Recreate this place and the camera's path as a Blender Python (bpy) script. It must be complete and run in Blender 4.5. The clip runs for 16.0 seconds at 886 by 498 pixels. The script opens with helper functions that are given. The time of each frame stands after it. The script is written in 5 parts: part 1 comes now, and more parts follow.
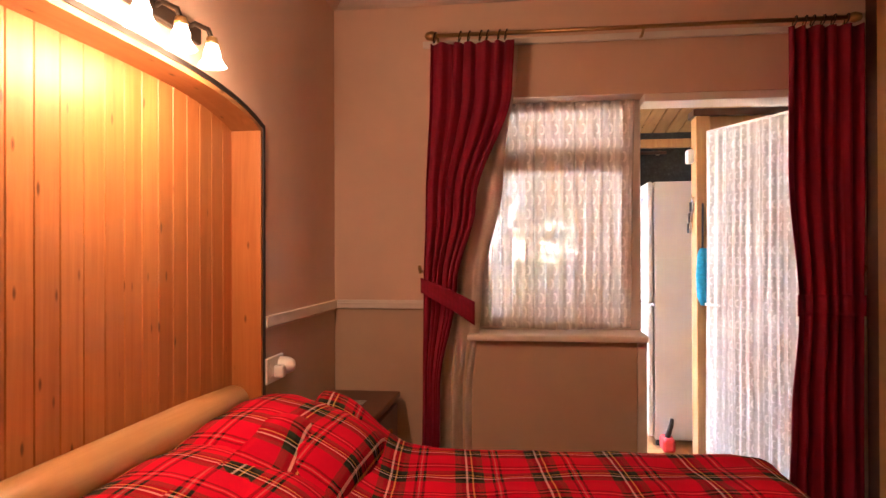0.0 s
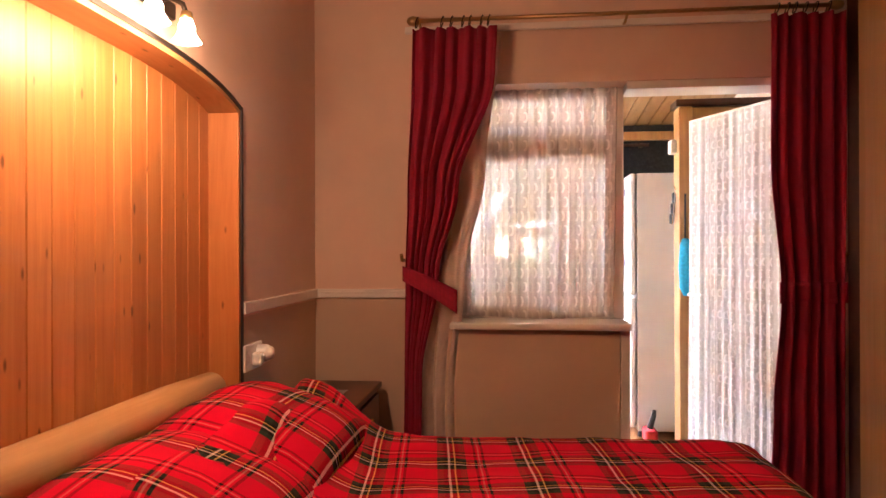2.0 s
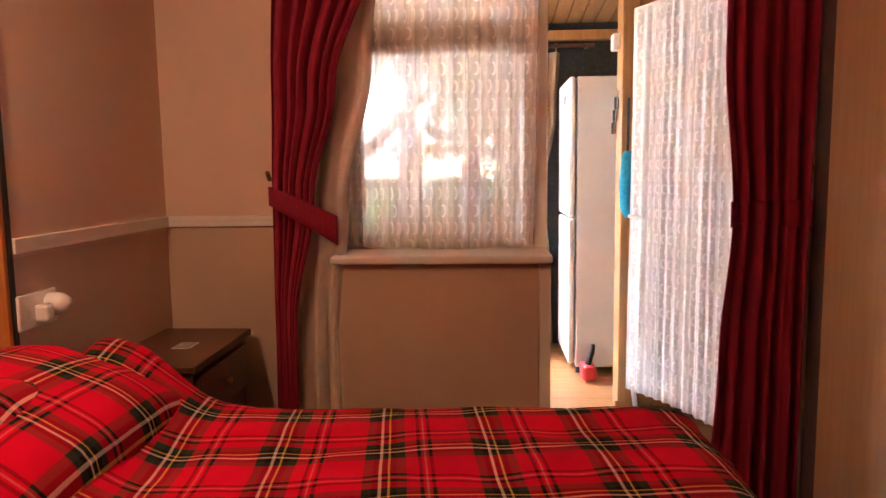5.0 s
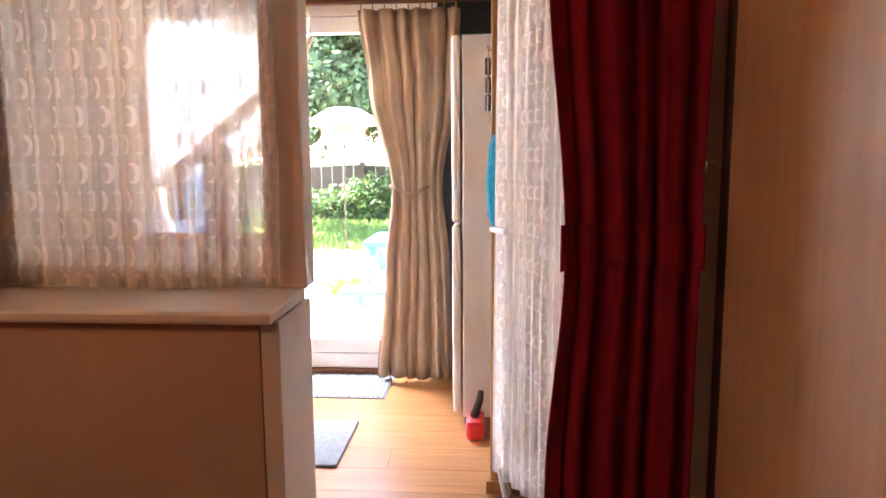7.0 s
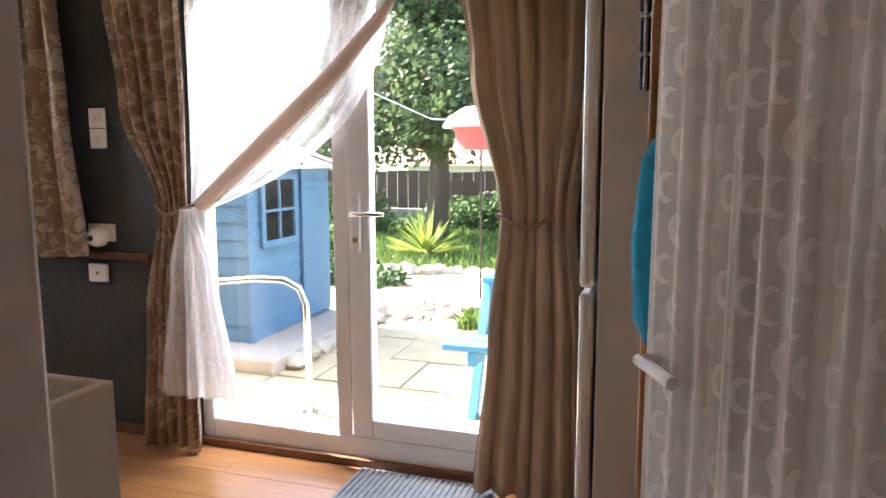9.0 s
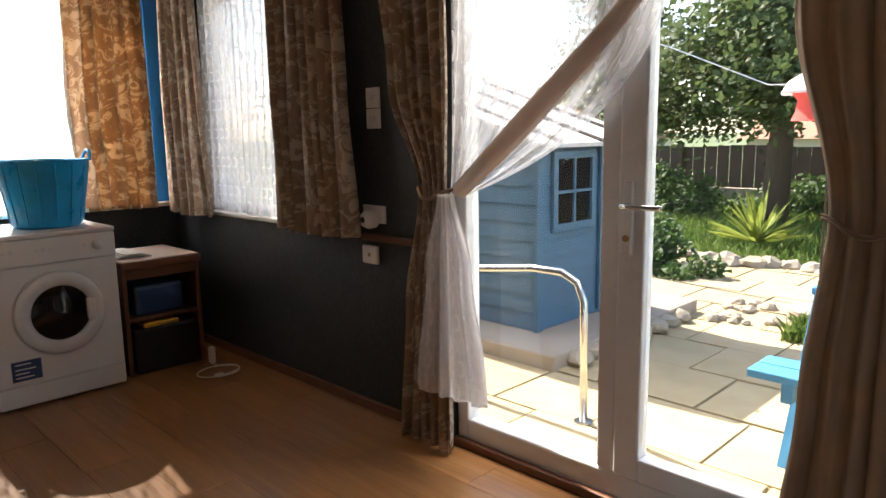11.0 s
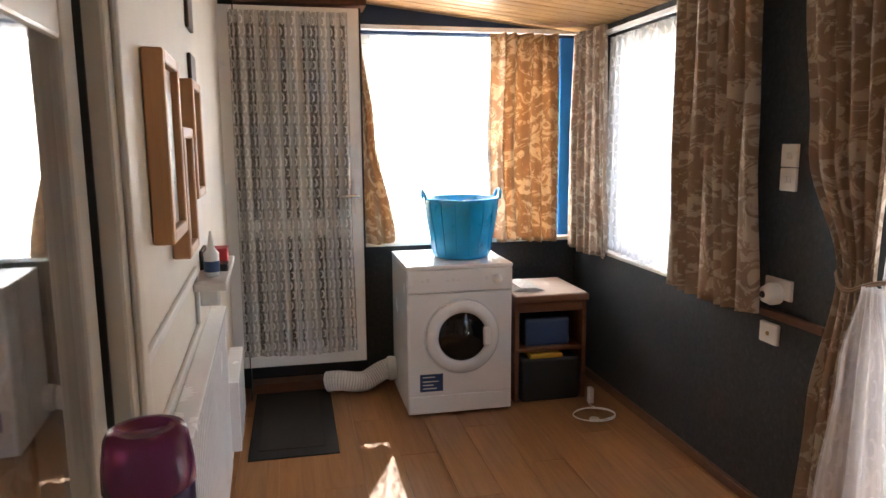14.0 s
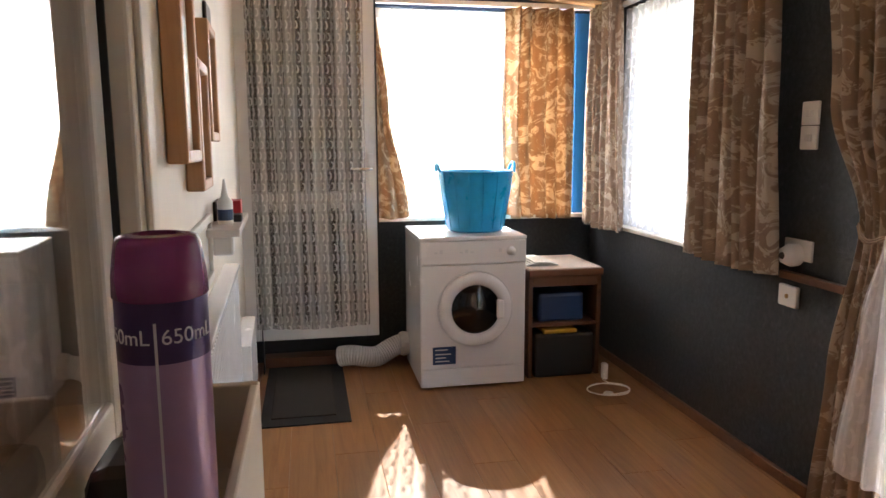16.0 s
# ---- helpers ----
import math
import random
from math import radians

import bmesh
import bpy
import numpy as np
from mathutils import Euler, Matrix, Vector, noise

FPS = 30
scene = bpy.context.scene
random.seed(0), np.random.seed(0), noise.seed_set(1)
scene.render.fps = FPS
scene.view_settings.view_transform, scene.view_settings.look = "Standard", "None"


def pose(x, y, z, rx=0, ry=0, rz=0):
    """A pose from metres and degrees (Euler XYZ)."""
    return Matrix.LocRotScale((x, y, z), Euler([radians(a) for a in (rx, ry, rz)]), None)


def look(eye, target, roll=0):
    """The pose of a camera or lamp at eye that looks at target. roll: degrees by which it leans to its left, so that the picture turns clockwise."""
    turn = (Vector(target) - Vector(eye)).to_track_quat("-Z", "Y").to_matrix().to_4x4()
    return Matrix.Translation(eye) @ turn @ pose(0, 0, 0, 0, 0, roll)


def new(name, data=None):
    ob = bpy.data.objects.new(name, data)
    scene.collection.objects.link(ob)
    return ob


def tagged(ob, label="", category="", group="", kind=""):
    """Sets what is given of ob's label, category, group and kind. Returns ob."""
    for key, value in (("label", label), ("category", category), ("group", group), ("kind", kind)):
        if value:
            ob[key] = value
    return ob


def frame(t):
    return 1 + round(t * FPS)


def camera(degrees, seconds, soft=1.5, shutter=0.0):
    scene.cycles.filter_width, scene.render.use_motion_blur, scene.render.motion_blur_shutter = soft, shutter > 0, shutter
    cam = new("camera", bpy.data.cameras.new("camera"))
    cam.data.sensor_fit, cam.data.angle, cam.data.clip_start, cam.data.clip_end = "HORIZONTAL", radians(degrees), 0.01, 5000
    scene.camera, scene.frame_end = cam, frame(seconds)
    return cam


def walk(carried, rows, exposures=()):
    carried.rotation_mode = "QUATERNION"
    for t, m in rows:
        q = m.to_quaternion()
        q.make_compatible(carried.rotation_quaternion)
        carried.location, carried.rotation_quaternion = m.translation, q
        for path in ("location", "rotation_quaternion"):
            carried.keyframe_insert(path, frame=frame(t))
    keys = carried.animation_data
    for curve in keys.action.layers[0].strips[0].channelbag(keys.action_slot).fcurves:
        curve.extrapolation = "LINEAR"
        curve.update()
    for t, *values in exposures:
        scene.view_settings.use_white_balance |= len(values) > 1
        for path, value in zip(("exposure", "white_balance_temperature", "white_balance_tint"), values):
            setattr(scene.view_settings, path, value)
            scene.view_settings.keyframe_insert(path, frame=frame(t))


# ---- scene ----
cam = camera(65.2, 16.0)
PATH = [
    (0, (-0.476, -3.12, 1.288), (-0.741, -1.138, 1.297), -0.2),
    (0.5, (-0.468, -3.117, 1.314), (-0.724, -1.133, 1.315), -0.2),
    (1, (-0.463, -3.106, 1.31), (-0.702, -1.12, 1.306), -0.2),
    (1.5, (-0.471, -3.094, 1.282), (-0.694, -1.106, 1.29), -0.3),
    (2, (-0.476, -3.085, 1.243), (-0.693, -1.097, 1.247), -0.2),
    (2.5, (-0.478, -3.106, 1.204), (-0.692, -1.117, 1.198), -0.2),
    (3, (-0.474, -3.115, 1.199), (-0.689, -1.127, 1.179), -0.3),
    (5.5, (-0.031, -2.233, 1.234), (-0.118, -0.251, 0.98), -0.8),
    (6, (0.22, -2.011, 1.249), (0.153, -0.029, 0.99), -0.8),
    (6.5, (0.369, -1.79, 1.26), (0.27, 0.19, 0.994), -0.7),
    (7, (0.45, -1.437, 1.24), (0.3, 0.539, 0.97), -0.4),
    (7.5, (0.469, -1.011, 1.252), (0.285, 0.962, 0.983), -0.5),
    (8.2, (0.424, -0.545, 1.275), (0.104, 1.411, 1.011), 0.1),
    (10.3, (0.564, 0.189, 1.276), (-0.614, 1.779, 0.99), -0.9),
    (10.5, (0.533, 0.229, 1.264), (-0.72, 1.759, 0.965), -0.8),
    (11, (0.422, 0.346, 1.29), (-0.966, 1.748, 0.967), -0.9),
    (11.5, (0.313, 0.441, 1.327), (-1.221, 1.683, 1.003), -0.9),
    (12, (0.288, 0.543, 1.37), (-1.464, 1.45, 1.04), -0.8),
    (12.5, (0.322, 0.523, 1.349), (-1.559, 1.12, 1.042), -0.4),
    (13, (0.334, 0.516, 1.414), (-1.583, 0.991, 1.094), -0.4),
    (13.5, (0.322, 0.504, 1.491), (-1.604, 0.94, 1.175), -0.4),
    (14, (0.327, 0.509, 1.519), (-1.606, 0.923, 1.213), -0.4),
    (14.5, (0.32, 0.504, 1.531), (-1.614, 0.913, 1.232), -0.4),
    (15, (0.326, 0.498, 1.491), (-1.611, 0.898, 1.194), -0.4),
    (15.5, (0.333, 0.489, 1.396), (-1.606, 0.875, 1.097), -0.3),
    (16, (0.329, 0.5, 1.348), (-1.612, 0.88, 1.05), -0.2),
]
EXPOSURES = [(0, 5.8, 6000, 18), (3.2, 5.8, 6000, 18), (5.5, 5.6, 6150, 20), (7.0, 5.25, 6100, 18), (8.2, 4.55, 5850, 15), (10.3, 2.0, 6700, 12), (12, 2.1, 6600, 12), (13.2, 2.9, 6400, 12), (16, 3.2, 6350, 12)]
walk(cam, [(t, look(eye, target, roll)) for t, eye, target, roll in PATH], EXPOSURES)

# ---- world and sun ----
SUN_FROM = Vector((-0.985, 0.17, 0)) * math.cos(radians(44)) + Vector((0, 0, math.sin(radians(44))))
world = bpy.data.worlds.new("sky")
scene.world = world
world.use_nodes = True
wn = world.node_tree
sky = wn.nodes.new("ShaderNodeTexSky")
sky.sky_type = "NISHITA"
sky.sun_disc = False
sky.sun_elevation = radians(44)
sky.sun_rotation = radians(280)
wn.links.new(sky.outputs["Color"], wn.nodes["Background"].inputs["Color"])
wn.nodes["Background"].inputs["Strength"].default_value = 0.15
sun = new("sun", bpy.data.lights.new("sun", "SUN"))
sun.data.energy = 5
sun.data.angle = radians(0.5)
sun.data.color = (1, 0.93, 0.82)
sun.matrix_world = look(SUN_FROM * 30, (0, 0, 0))


def sky_lamp(eye, target, width, height, watts, color=(1, 0.97, 0.92)):
    """Adds an area lamp standing in for sky light at or above an opening."""
    ob = new("sky_fill_lamp", bpy.data.lights.new("sky_fill_lamp", "AREA"))
    ob.data.shape = "RECTANGLE"
    ob.data.size, ob.data.size_y, ob.data.energy, ob.data.color = width, height, watts, color
    ob.matrix_world = look(eye, target)
    return ob


sky_lamp((-4.11, 1.55, 1.55), (0, 1.55, 1.4), 1.2, 1.15, 15)
sky_lamp((-2.96, 2.46, 1.5), (-2.96, 0, 1.3), 0.95, 1.1, 0.6)
# Added lamp out of view above the garden door, brightens the room.
sky_lamp((-0.68, 3.1, 2.75), (-0.68, 1.2, 0.4), 2.2, 0.9, 28)

# ---- materials ----
class Nodes:
    """Short hand for building one node material."""

    def __init__(self, name, rough=0.6, metal=0.0, spec=0.5):
        self.m = bpy.data.materials.new(name)
        self.m.use_nodes = True
        self.t = self.m.node_tree
        self.b = self.t.nodes["Principled BSDF"]
        self.out = self.t.nodes["Material Output"]
        self.b.inputs["Roughness"].default_value = rough
        self.b.inputs["Metallic"].default_value = metal
        self.b.inputs["Specular IOR Level"].default_value = spec

    def n(self, kind, **props):
        node = self.t.nodes.new("ShaderNode" + kind)
        for key, value in props.items():
            setattr(node, key, value)
        return node

    def link(self, a, b):
        self.t.links.new(a, b)

    def put(self, socket, value):
        if hasattr(value, "is_linked"):
            self.link(value, socket)
        else:
            socket.default_value = value

    def math(self, op, a, b=0.0, c=0.0):
        node = self.n("Math", operation=op)
        for i, v in enumerate((a, b, c)):
            self.put(node.inputs[i], v)
        return node.outputs[0]

    def coords(self, kind="Object", scale=(1, 1, 1), shift=None):
        tc = self.n("TexCoord")
        mp = self.n("Mapping")
        mp.inputs["Scale"].default_value = scale
        self.link(tc.outputs[kind], mp.inputs["Vector"])
        if shift is not None:
            self.link(shift, mp.inputs["Location"])
        return mp.outputs[0]

    def noise(self, vec, scale, detail=4.0, rough=0.6, distort=0.0):
        node = self.n("TexNoise")
        self.link(vec, node.inputs["Vector"])
        node.inputs["Scale"].default_value = scale
        node.inputs["Detail"].default_value = detail
        node.inputs["Roughness"].default_value = rough
        node.inputs["Distortion"].default_value = distort
        return node.outputs["Fac"]

    def ramp(self, fac, stops, mode="LINEAR"):
        node = self.n("ValToRGB")
        r = node.color_ramp
        r.interpolation = mode
        while len(r.elements) < len(stops):
            r.elements.new(0.5)
        for e, (p, c) in zip(r.elements, stops):
            e.position = p
            e.color = (*c, 1) if len(c) == 3 else c
        self.link(fac, node.inputs["Fac"])
        return node.outputs["Color"]

    def mix(self, fac, a, b, mode="MIX"):
        node = self.n("Mix", data_type="RGBA", blend_type=mode)
        self.put(node.inputs[0], fac)
        self.put(node.inputs[6], a if hasattr(a, "is_linked") else (*a, 1))
        self.put(node.inputs[7], b if hasattr(b, "is_linked") else (*b, 1))
        return node.outputs[2]

    def color(self, value):
        self.put(self.b.inputs["Base Color"], value if hasattr(value, "is_linked") else (*value, 1))
        return self

    def bump(self, height, strength=0.3, dist=0.002):
        node = self.n("Bump")
        node.inputs["Strength"].default_value = strength
        node.inputs["Distance"].default_value = dist
        self.link(height, node.inputs["Height"])
        self.link(node.outputs[0], self.b.inputs["Normal"])
        return self


def shade(c, k):
    return tuple(min(1, v * k) for v in c)


def plain(name, color, rough=0.5, metal=0.0, vary=0.12, scale=6.0, bump=0.1, grain=120.0):
    """A painted or moulded surface with slight blotches and fine grain."""
    k = Nodes(name, rough, metal)
    v = k.coords()
    f = k.noise(v, scale, 5)
    k.color(k.ramp(f, [(0.3, shade(color, 1 - vary)), (0.7, shade(color, 1 + vary * 0.6))]))
    g = k.noise(v, grain, 3)
    k.put(k.b.inputs["Roughness"], k.math("MULTIPLY_ADD", f, 0.2, rough - 0.1))
    k.bump(g, bump, 0.001)
    return k.m


def pine(name, light, dark, axis="z", knots=True, rough=0.4):
    """Varnished pine, grain along one axis, each board a little different."""
    k = Nodes(name, rough)
    stretch = {"x": (0.5, 9, 9), "y": (9, 0.5, 9), "z": (9, 9, 0.5)}[axis]
    info = k.n("ObjectInfo")
    geo = k.n("NewGeometry")
    rnd = k.math("ADD", k.math("MULTIPLY", info.outputs["Random"], 37.0), k.math("MULTIPLY", geo.outputs["Random Per Island"], 23.0))
    comb = k.n("CombineXYZ")
    for i in range(3):
        k.link(rnd, comb.inputs[i])
    v = k.coords("Object", stretch, comb.outputs[0])
    g = k.noise(v, 3.2, 6, 0.65, 0.8)
    base = k.ramp(g, [(0.25, dark), (0.5, tuple((a + b) / 2 for a, b in zip(light, dark))), (0.75, light)])
    tone = k.ramp(k.math("FRACT", k.math("MULTIPLY", rnd, 1.7)), [(0, (0.82, 0.8, 0.78)), (1, (1, 1, 1))])
    base = k.mix(1.0, base, tone, "MULTIPLY")
    if knots:
        kv = k.coords("Object", {"x": (2.2, 6, 6), "y": (6, 2.2, 6), "z": (6, 6, 2.2)}[axis], comb.outputs[0])
        vo = k.n("TexVoronoi")
        k.link(kv, vo.inputs["Vector"])
        vo.inputs["Scale"].default_value = 3.6
        f = k.ramp(vo.outputs["Distance"], [(0.07, (1, 1, 1)), (0.15, (0, 0, 0))])
        base = k.mix(f, base, shade(dark, 0.35))
    k.color(base)
    k.bump(g, 0.12, 0.001)
    return k.m


def sheer(name, color, base, motif, cell=(0.07, 0.09), glow=0.5, pleats=0.1):
    """Net curtain: woven sheer with a repeated scroll motif, partly see-through."""
    k = Nodes(name, 0.9)
    uv = k.coords("UV", (1 / cell[0], 1 / cell[1], 1))
    sep = k.n("SeparateXYZ")
    k.link(uv, sep.inputs[0])
    row = k.math("FLOOR", sep.outputs["Y"])
    u = k.math("FRACT", k.math("ADD", sep.outputs["X"], k.math("MULTIPLY", row, 0.5)))
    w = k.math("FRACT", sep.outputs["Y"])
    du = k.math("SUBTRACT", u, 0.42)
    dw = k.math("SUBTRACT", w, 0.5)
    d = k.math("SQRT", k.math("ADD", k.math("MULTIPLY", du, du), k.math("MULTIPLY", dw, dw)))
    ring = k.math("LESS_THAN", k.math("ABSOLUTE", k.math("SUBTRACT", d, 0.32)), k.math("MULTIPLY_ADD", du, 0.25, 0.05))
    band = k.math("LESS_THAN", k.math("FRACT", k.math("MULTIPLY", sep.outputs["X"], 0.5)), 0.62)
    ring = k.math("MULTIPLY", ring, k.math("MULTIPLY_ADD", band, 0.8, 0.2))
    stripe = k.math("LESS_THAN", k.math("ABSOLUTE", k.math("SUBTRACT", k.math("FRACT", k.math("MULTIPLY", sep.outputs["X"], 0.5)), 0.5)), 0.07)
    f = k.math("MAXIMUM", ring, k.math("MULTIPLY", stripe, 0.6))
    cloud = k.noise(k.coords("UV"), 30, 3)
    cover = k.math("ADD", k.math("MULTIPLY_ADD", f, motif - base, base), k.math("MULTIPLY_ADD", cloud, 0.2, -0.1))
    pleat = k.ramp(k.noise(k.coords("UV", (14.0, 0.15, 1)), 1.0, 2), [(0.42, (0, 0, 0)), (0.58, (1, 1, 1))])
    cover = k.math("MULTIPLY_ADD", pleat, pleats, cover)
    dif = k.n("BsdfDiffuse")
    dif.inputs["Color"].default_value = (*color, 1)
    trl = k.n("BsdfTranslucent")
    trl.inputs["Color"].default_value = (*color, 1)
    both = k.n("MixShader")
    both.inputs[0].default_value = glow
    k.link(dif.outputs[0], both.inputs[1])
    k.link(trl.outputs[0], both.inputs[2])
    tra = k.n("BsdfTransparent")
    fin = k.n("MixShader")
    k.link(cover, fin.inputs[0])
    k.link(tra.outputs[0], fin.inputs[1])
    k.link(both.outputs[0], fin.inputs[2])
    k.link(fin.outputs[0], k.out.inputs["Surface"])
    return k.m


def drape_cloth(name, color, motif_color=None, motif_scale=11.0, glow=0.12, stripes=False):
    """Heavy woven curtain cloth; lets a little light through."""
    k = Nodes(name, 0.85)
    uv = k.coords("UV")
    f = k.noise(uv, 5, 4)
    c = k.ramp(f, [(0.3, shade(color, 0.85)), (0.7, shade(color, 1.1))])
    if motif_color:
        n2 = k.noise(uv, motif_scale, 3, 0.7, 1.6)
        pat = k.ramp(n2, [(0.51, (0, 0, 0)), (0.55, (1, 1, 1))])
        vine = k.ramp(k.noise(uv, motif_scale * 1.8, 2, 0.5, 2.0), [(0.55, (0, 0, 0)), (0.6, (1, 1, 1))])
        c = k.mix(k.math("MULTIPLY", vine, 0.12), c, shade(color, 0.55))
        c = k.mix(k.math("MULTIPLY", pat, 0.75), c, motif_color)
    if stripes:
        sp = k.n("SeparateXYZ")
        k.link(uv, sp.inputs[0])
        st = k.math("LESS_THAN", k.math("FRACT", k.math("MULTIPLY", sp.outputs["X"], 9.0)), 0.3)
        c = k.mix(k.math("MULTIPLY", st, 0.3), c, shade(color, 0.7))
    k.color(c)
    wv = k.noise(uv, 300, 2)
    k.bump(wv, 0.3, 0.001)
    trl = k.n("BsdfTranslucent")
    k.link(c, trl.inputs["Color"])
    ms = k.n("MixShader")
    ms.inputs[0].default_value = glow
    k.link(k.b.outputs[0], ms.inputs[1])
    k.link(trl.outputs[0], ms.inputs[2])
    k.link(ms.outputs[0], k.out.inputs["Surface"])
    return k.m


def tartan(name):
    k = Nodes(name, 0.95, spec=0.1)
    uv = k.coords("UV", (1 / 0.22, 1 / 0.22, 1))
    sp = k.n("SeparateXYZ")
    k.link(uv, sp.inputs[0])
    red, green, black, yellow, white = (0.68, 0.004, 0.032), (0.03, 0.045, 0.03), (0.012, 0.01, 0.012), (0.80, 0.58, 0.14), (0.85, 0.72, 0.62)
    pink = (0.75, 0.2, 0.18)
    sett = [(0, red), (0.26, green), (0.34, black), (0.395, white), (0.425, black), (0.475, yellow), (0.495, black), (0.55, green), (0.63, red), (0.74, black), (0.775, red), (0.80, pink), (0.82, red), (0.845, black), (0.88, red)]
    cu = k.ramp(k.math("FRACT", sp.outputs["X"]), sett, "CONSTANT")
    cv = k.ramp(k.math("FRACT", sp.outputs["Y"]), sett, "CONSTANT")
    twill = k.math("GREATER_THAN", k.math("FRACT", k.math("MULTIPLY", k.math("ADD", sp.outputs["X"], sp.outputs["Y"]), 60.0)), 0.5)
    c = k.mix(k.math("MULTIPLY_ADD", twill, 0.3, 0.35), cu, cv)
    f = k.noise(k.coords("UV"), 6, 4)
    c = k.mix(1.0, c, k.ramp(f, [(0.3, (0.85, 0.85, 0.85)), (0.7, (1, 1, 1))]), "MULTIPLY")
    k.color(c)
    k.bump(k.noise(k.coords("UV"), 350, 2), 0.3, 0.001)
    return k.m


def pane_glass(name, tint=(1, 1, 1)):
    """Thin window glass: clear, with a reflection that grows at grazing angles."""
    k = Nodes(name, 0.0)
    lw = k.n("LayerWeight")
    lw.inputs["Blend"].default_value = 0.5
    gloss = k.math("MULTIPLY_ADD", k.math("POWER", lw.outputs["Facing"], 3.0), 0.95, 0.04)
    tr = k.n("BsdfTransparent")
    tr.inputs["Color"].default_value = (*shade(tint, 0.95), 1)
    gl = k.n("BsdfGlossy")
    gl.inputs["Roughness"].default_value = 0.01
    ms = k.n("MixShader")
    k.link(gloss, ms.inputs[0])
    k.link(tr.outputs[0], ms.inputs[1])
    k.link(gl.outputs[0], ms.inputs[2])
    k.link(ms.outputs[0], k.out.inputs["Surface"])
    return k.m


def glow(name, color, strength):
    k = Nodes(name)
    k.color(color)
    k.put(k.b.inputs["Emission Color"], (*color, 1))
    k.b.inputs["Emission Strength"].default_value = strength
    return k.m


def leafy(name, dark, light):
    """Leaves that differ one from another and let some light through."""
    k = Nodes(name, 0.6, spec=0.25)
    geo = k.n("NewGeometry")
    c = k.ramp(geo.outputs["Random Per Island"], [(0, dark), (1, light)])
    c = k.mix(k.math("MULTIPLY", k.noise(k.coords(), 1.3, 3), 0.5), c, shade(dark, 0.8))
    k.color(c)
    trl = k.n("BsdfTranslucent")
    k.link(c, trl.inputs["Color"])
    ms = k.n("MixShader")
    ms.inputs[0].default_value = 0.35
    k.link(k.b.outputs[0], ms.inputs[1])
    k.link(trl.outputs[0], ms.inputs[2])
    k.link(ms.outputs[0], k.out.inputs["Surface"])
    return k.m


def stone(name, a, b, scale=8.0, rough=0.9):
    k = Nodes(name, rough)
    v = k.coords()
    info = k.n("ObjectInfo")
    f = k.noise(v, scale, 8, 0.7)
    c = k.ramp(f, [(0.3, a), (0.7, b)])
    t = k.ramp(info.outputs["Random"], [(0, (0.86, 0.84, 0.8)), (1, (1, 1, 1))])
    k.color(k.mix(1.0, c, t, "MULTIPLY"))
    k.bump(k.noise(v, scale * 6, 6), 0.5, 0.004)
    return k.m


def charcoal_paper():
    """Dark textured wallpaper with a faint mottled relief."""
    k = Nodes("charcoal_wallpaper", 0.5)
    v = k.coords()
    f = k.noise(v, 45, 5, 0.7)
    k.color(k.ramp(f, [(0.35, (0.012, 0.0135, 0.016)), (0.62, (0.032, 0.034, 0.037)), (0.75, (0.085, 0.085, 0.09))]))
    k.bump(f, 0.7, 0.004)
    return k.m


CREAM = plain("bedroom_wall_paint", (0.68, 0.50, 0.39), 0.7, vary=0.08, scale=2, bump=0.25, grain=60)
LOWER = plain("bedroom_dado_paint", (0.55, 0.41, 0.30), 0.7, vary=0.08, scale=2, bump=0.25, grain=60)
CEIL = plain("ceiling_paint", (0.7, 0.6, 0.5), 0.8, vary=0.06, scale=2)
WHITE = plain("white_gloss_paint", (0.74, 0.70, 0.65), 0.35, vary=0.08, scale=5)
UPVC = plain("white_upvc", (0.8, 0.8, 0.79), 0.3, vary=0.05, scale=4, bump=0.03)
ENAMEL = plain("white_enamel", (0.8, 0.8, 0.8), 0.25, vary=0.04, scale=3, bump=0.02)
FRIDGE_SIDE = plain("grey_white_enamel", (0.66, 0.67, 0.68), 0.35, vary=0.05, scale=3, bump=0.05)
SUNWALL = plain("sunroom_cream_paint", (0.72, 0.66, 0.57), 0.6, vary=0.08, scale=3, bump=0.2, grain=50)
BLUEWALL = plain("navy_paint", (0.012, 0.035, 0.09), 0.5, vary=0.2, scale=3)
BLUEEDGE = plain("bright_blue_paint", (0.02, 0.2, 0.65), 0.4, vary=0.1)
CHARCOAL = charcoal_paper()
PINE_V = pine("varnished_pine_upright", (0.60, 0.26, 0.08), (0.42, 0.145, 0.035), "z")
PINE_Y = pine("varnished_pine_long", (0.58, 0.32, 0.13), (0.40, 0.18, 0.06), "y")
PINE_X = pine("pine_ceiling_board", (0.55, 0.33, 0.14), (0.36, 0.18, 0.06), "y")
PINE_POST = pine("pine_post", (0.55, 0.30, 0.10), (0.38, 0.17, 0.05), "z", knots=False)
WARDROBE_WOOD = pine("pale_pine_veneer", (0.70, 0.49, 0.27), (0.58, 0.37, 0.18), "z", knots=False)
LOG = pine("pale_log", (0.58, 0.36, 0.16), (0.45, 0.25, 0.09), "y", knots=False, rough=0.35)
FLOORWOOD = pine("laminate_oak", (0.44, 0.22, 0.085), (0.25, 0.11, 0.038), "x", knots=False, rough=0.28)
DARKWOOD = pine("dark_mahogany", (0.14, 0.045, 0.02), (0.07, 0.02, 0.01), "x", knots=False, rough=0.35)
TABLEWOOD = pine("teak_brown", (0.2, 0.085, 0.04), (0.12, 0.045, 0.02), "y", knots=False, rough=0.4)
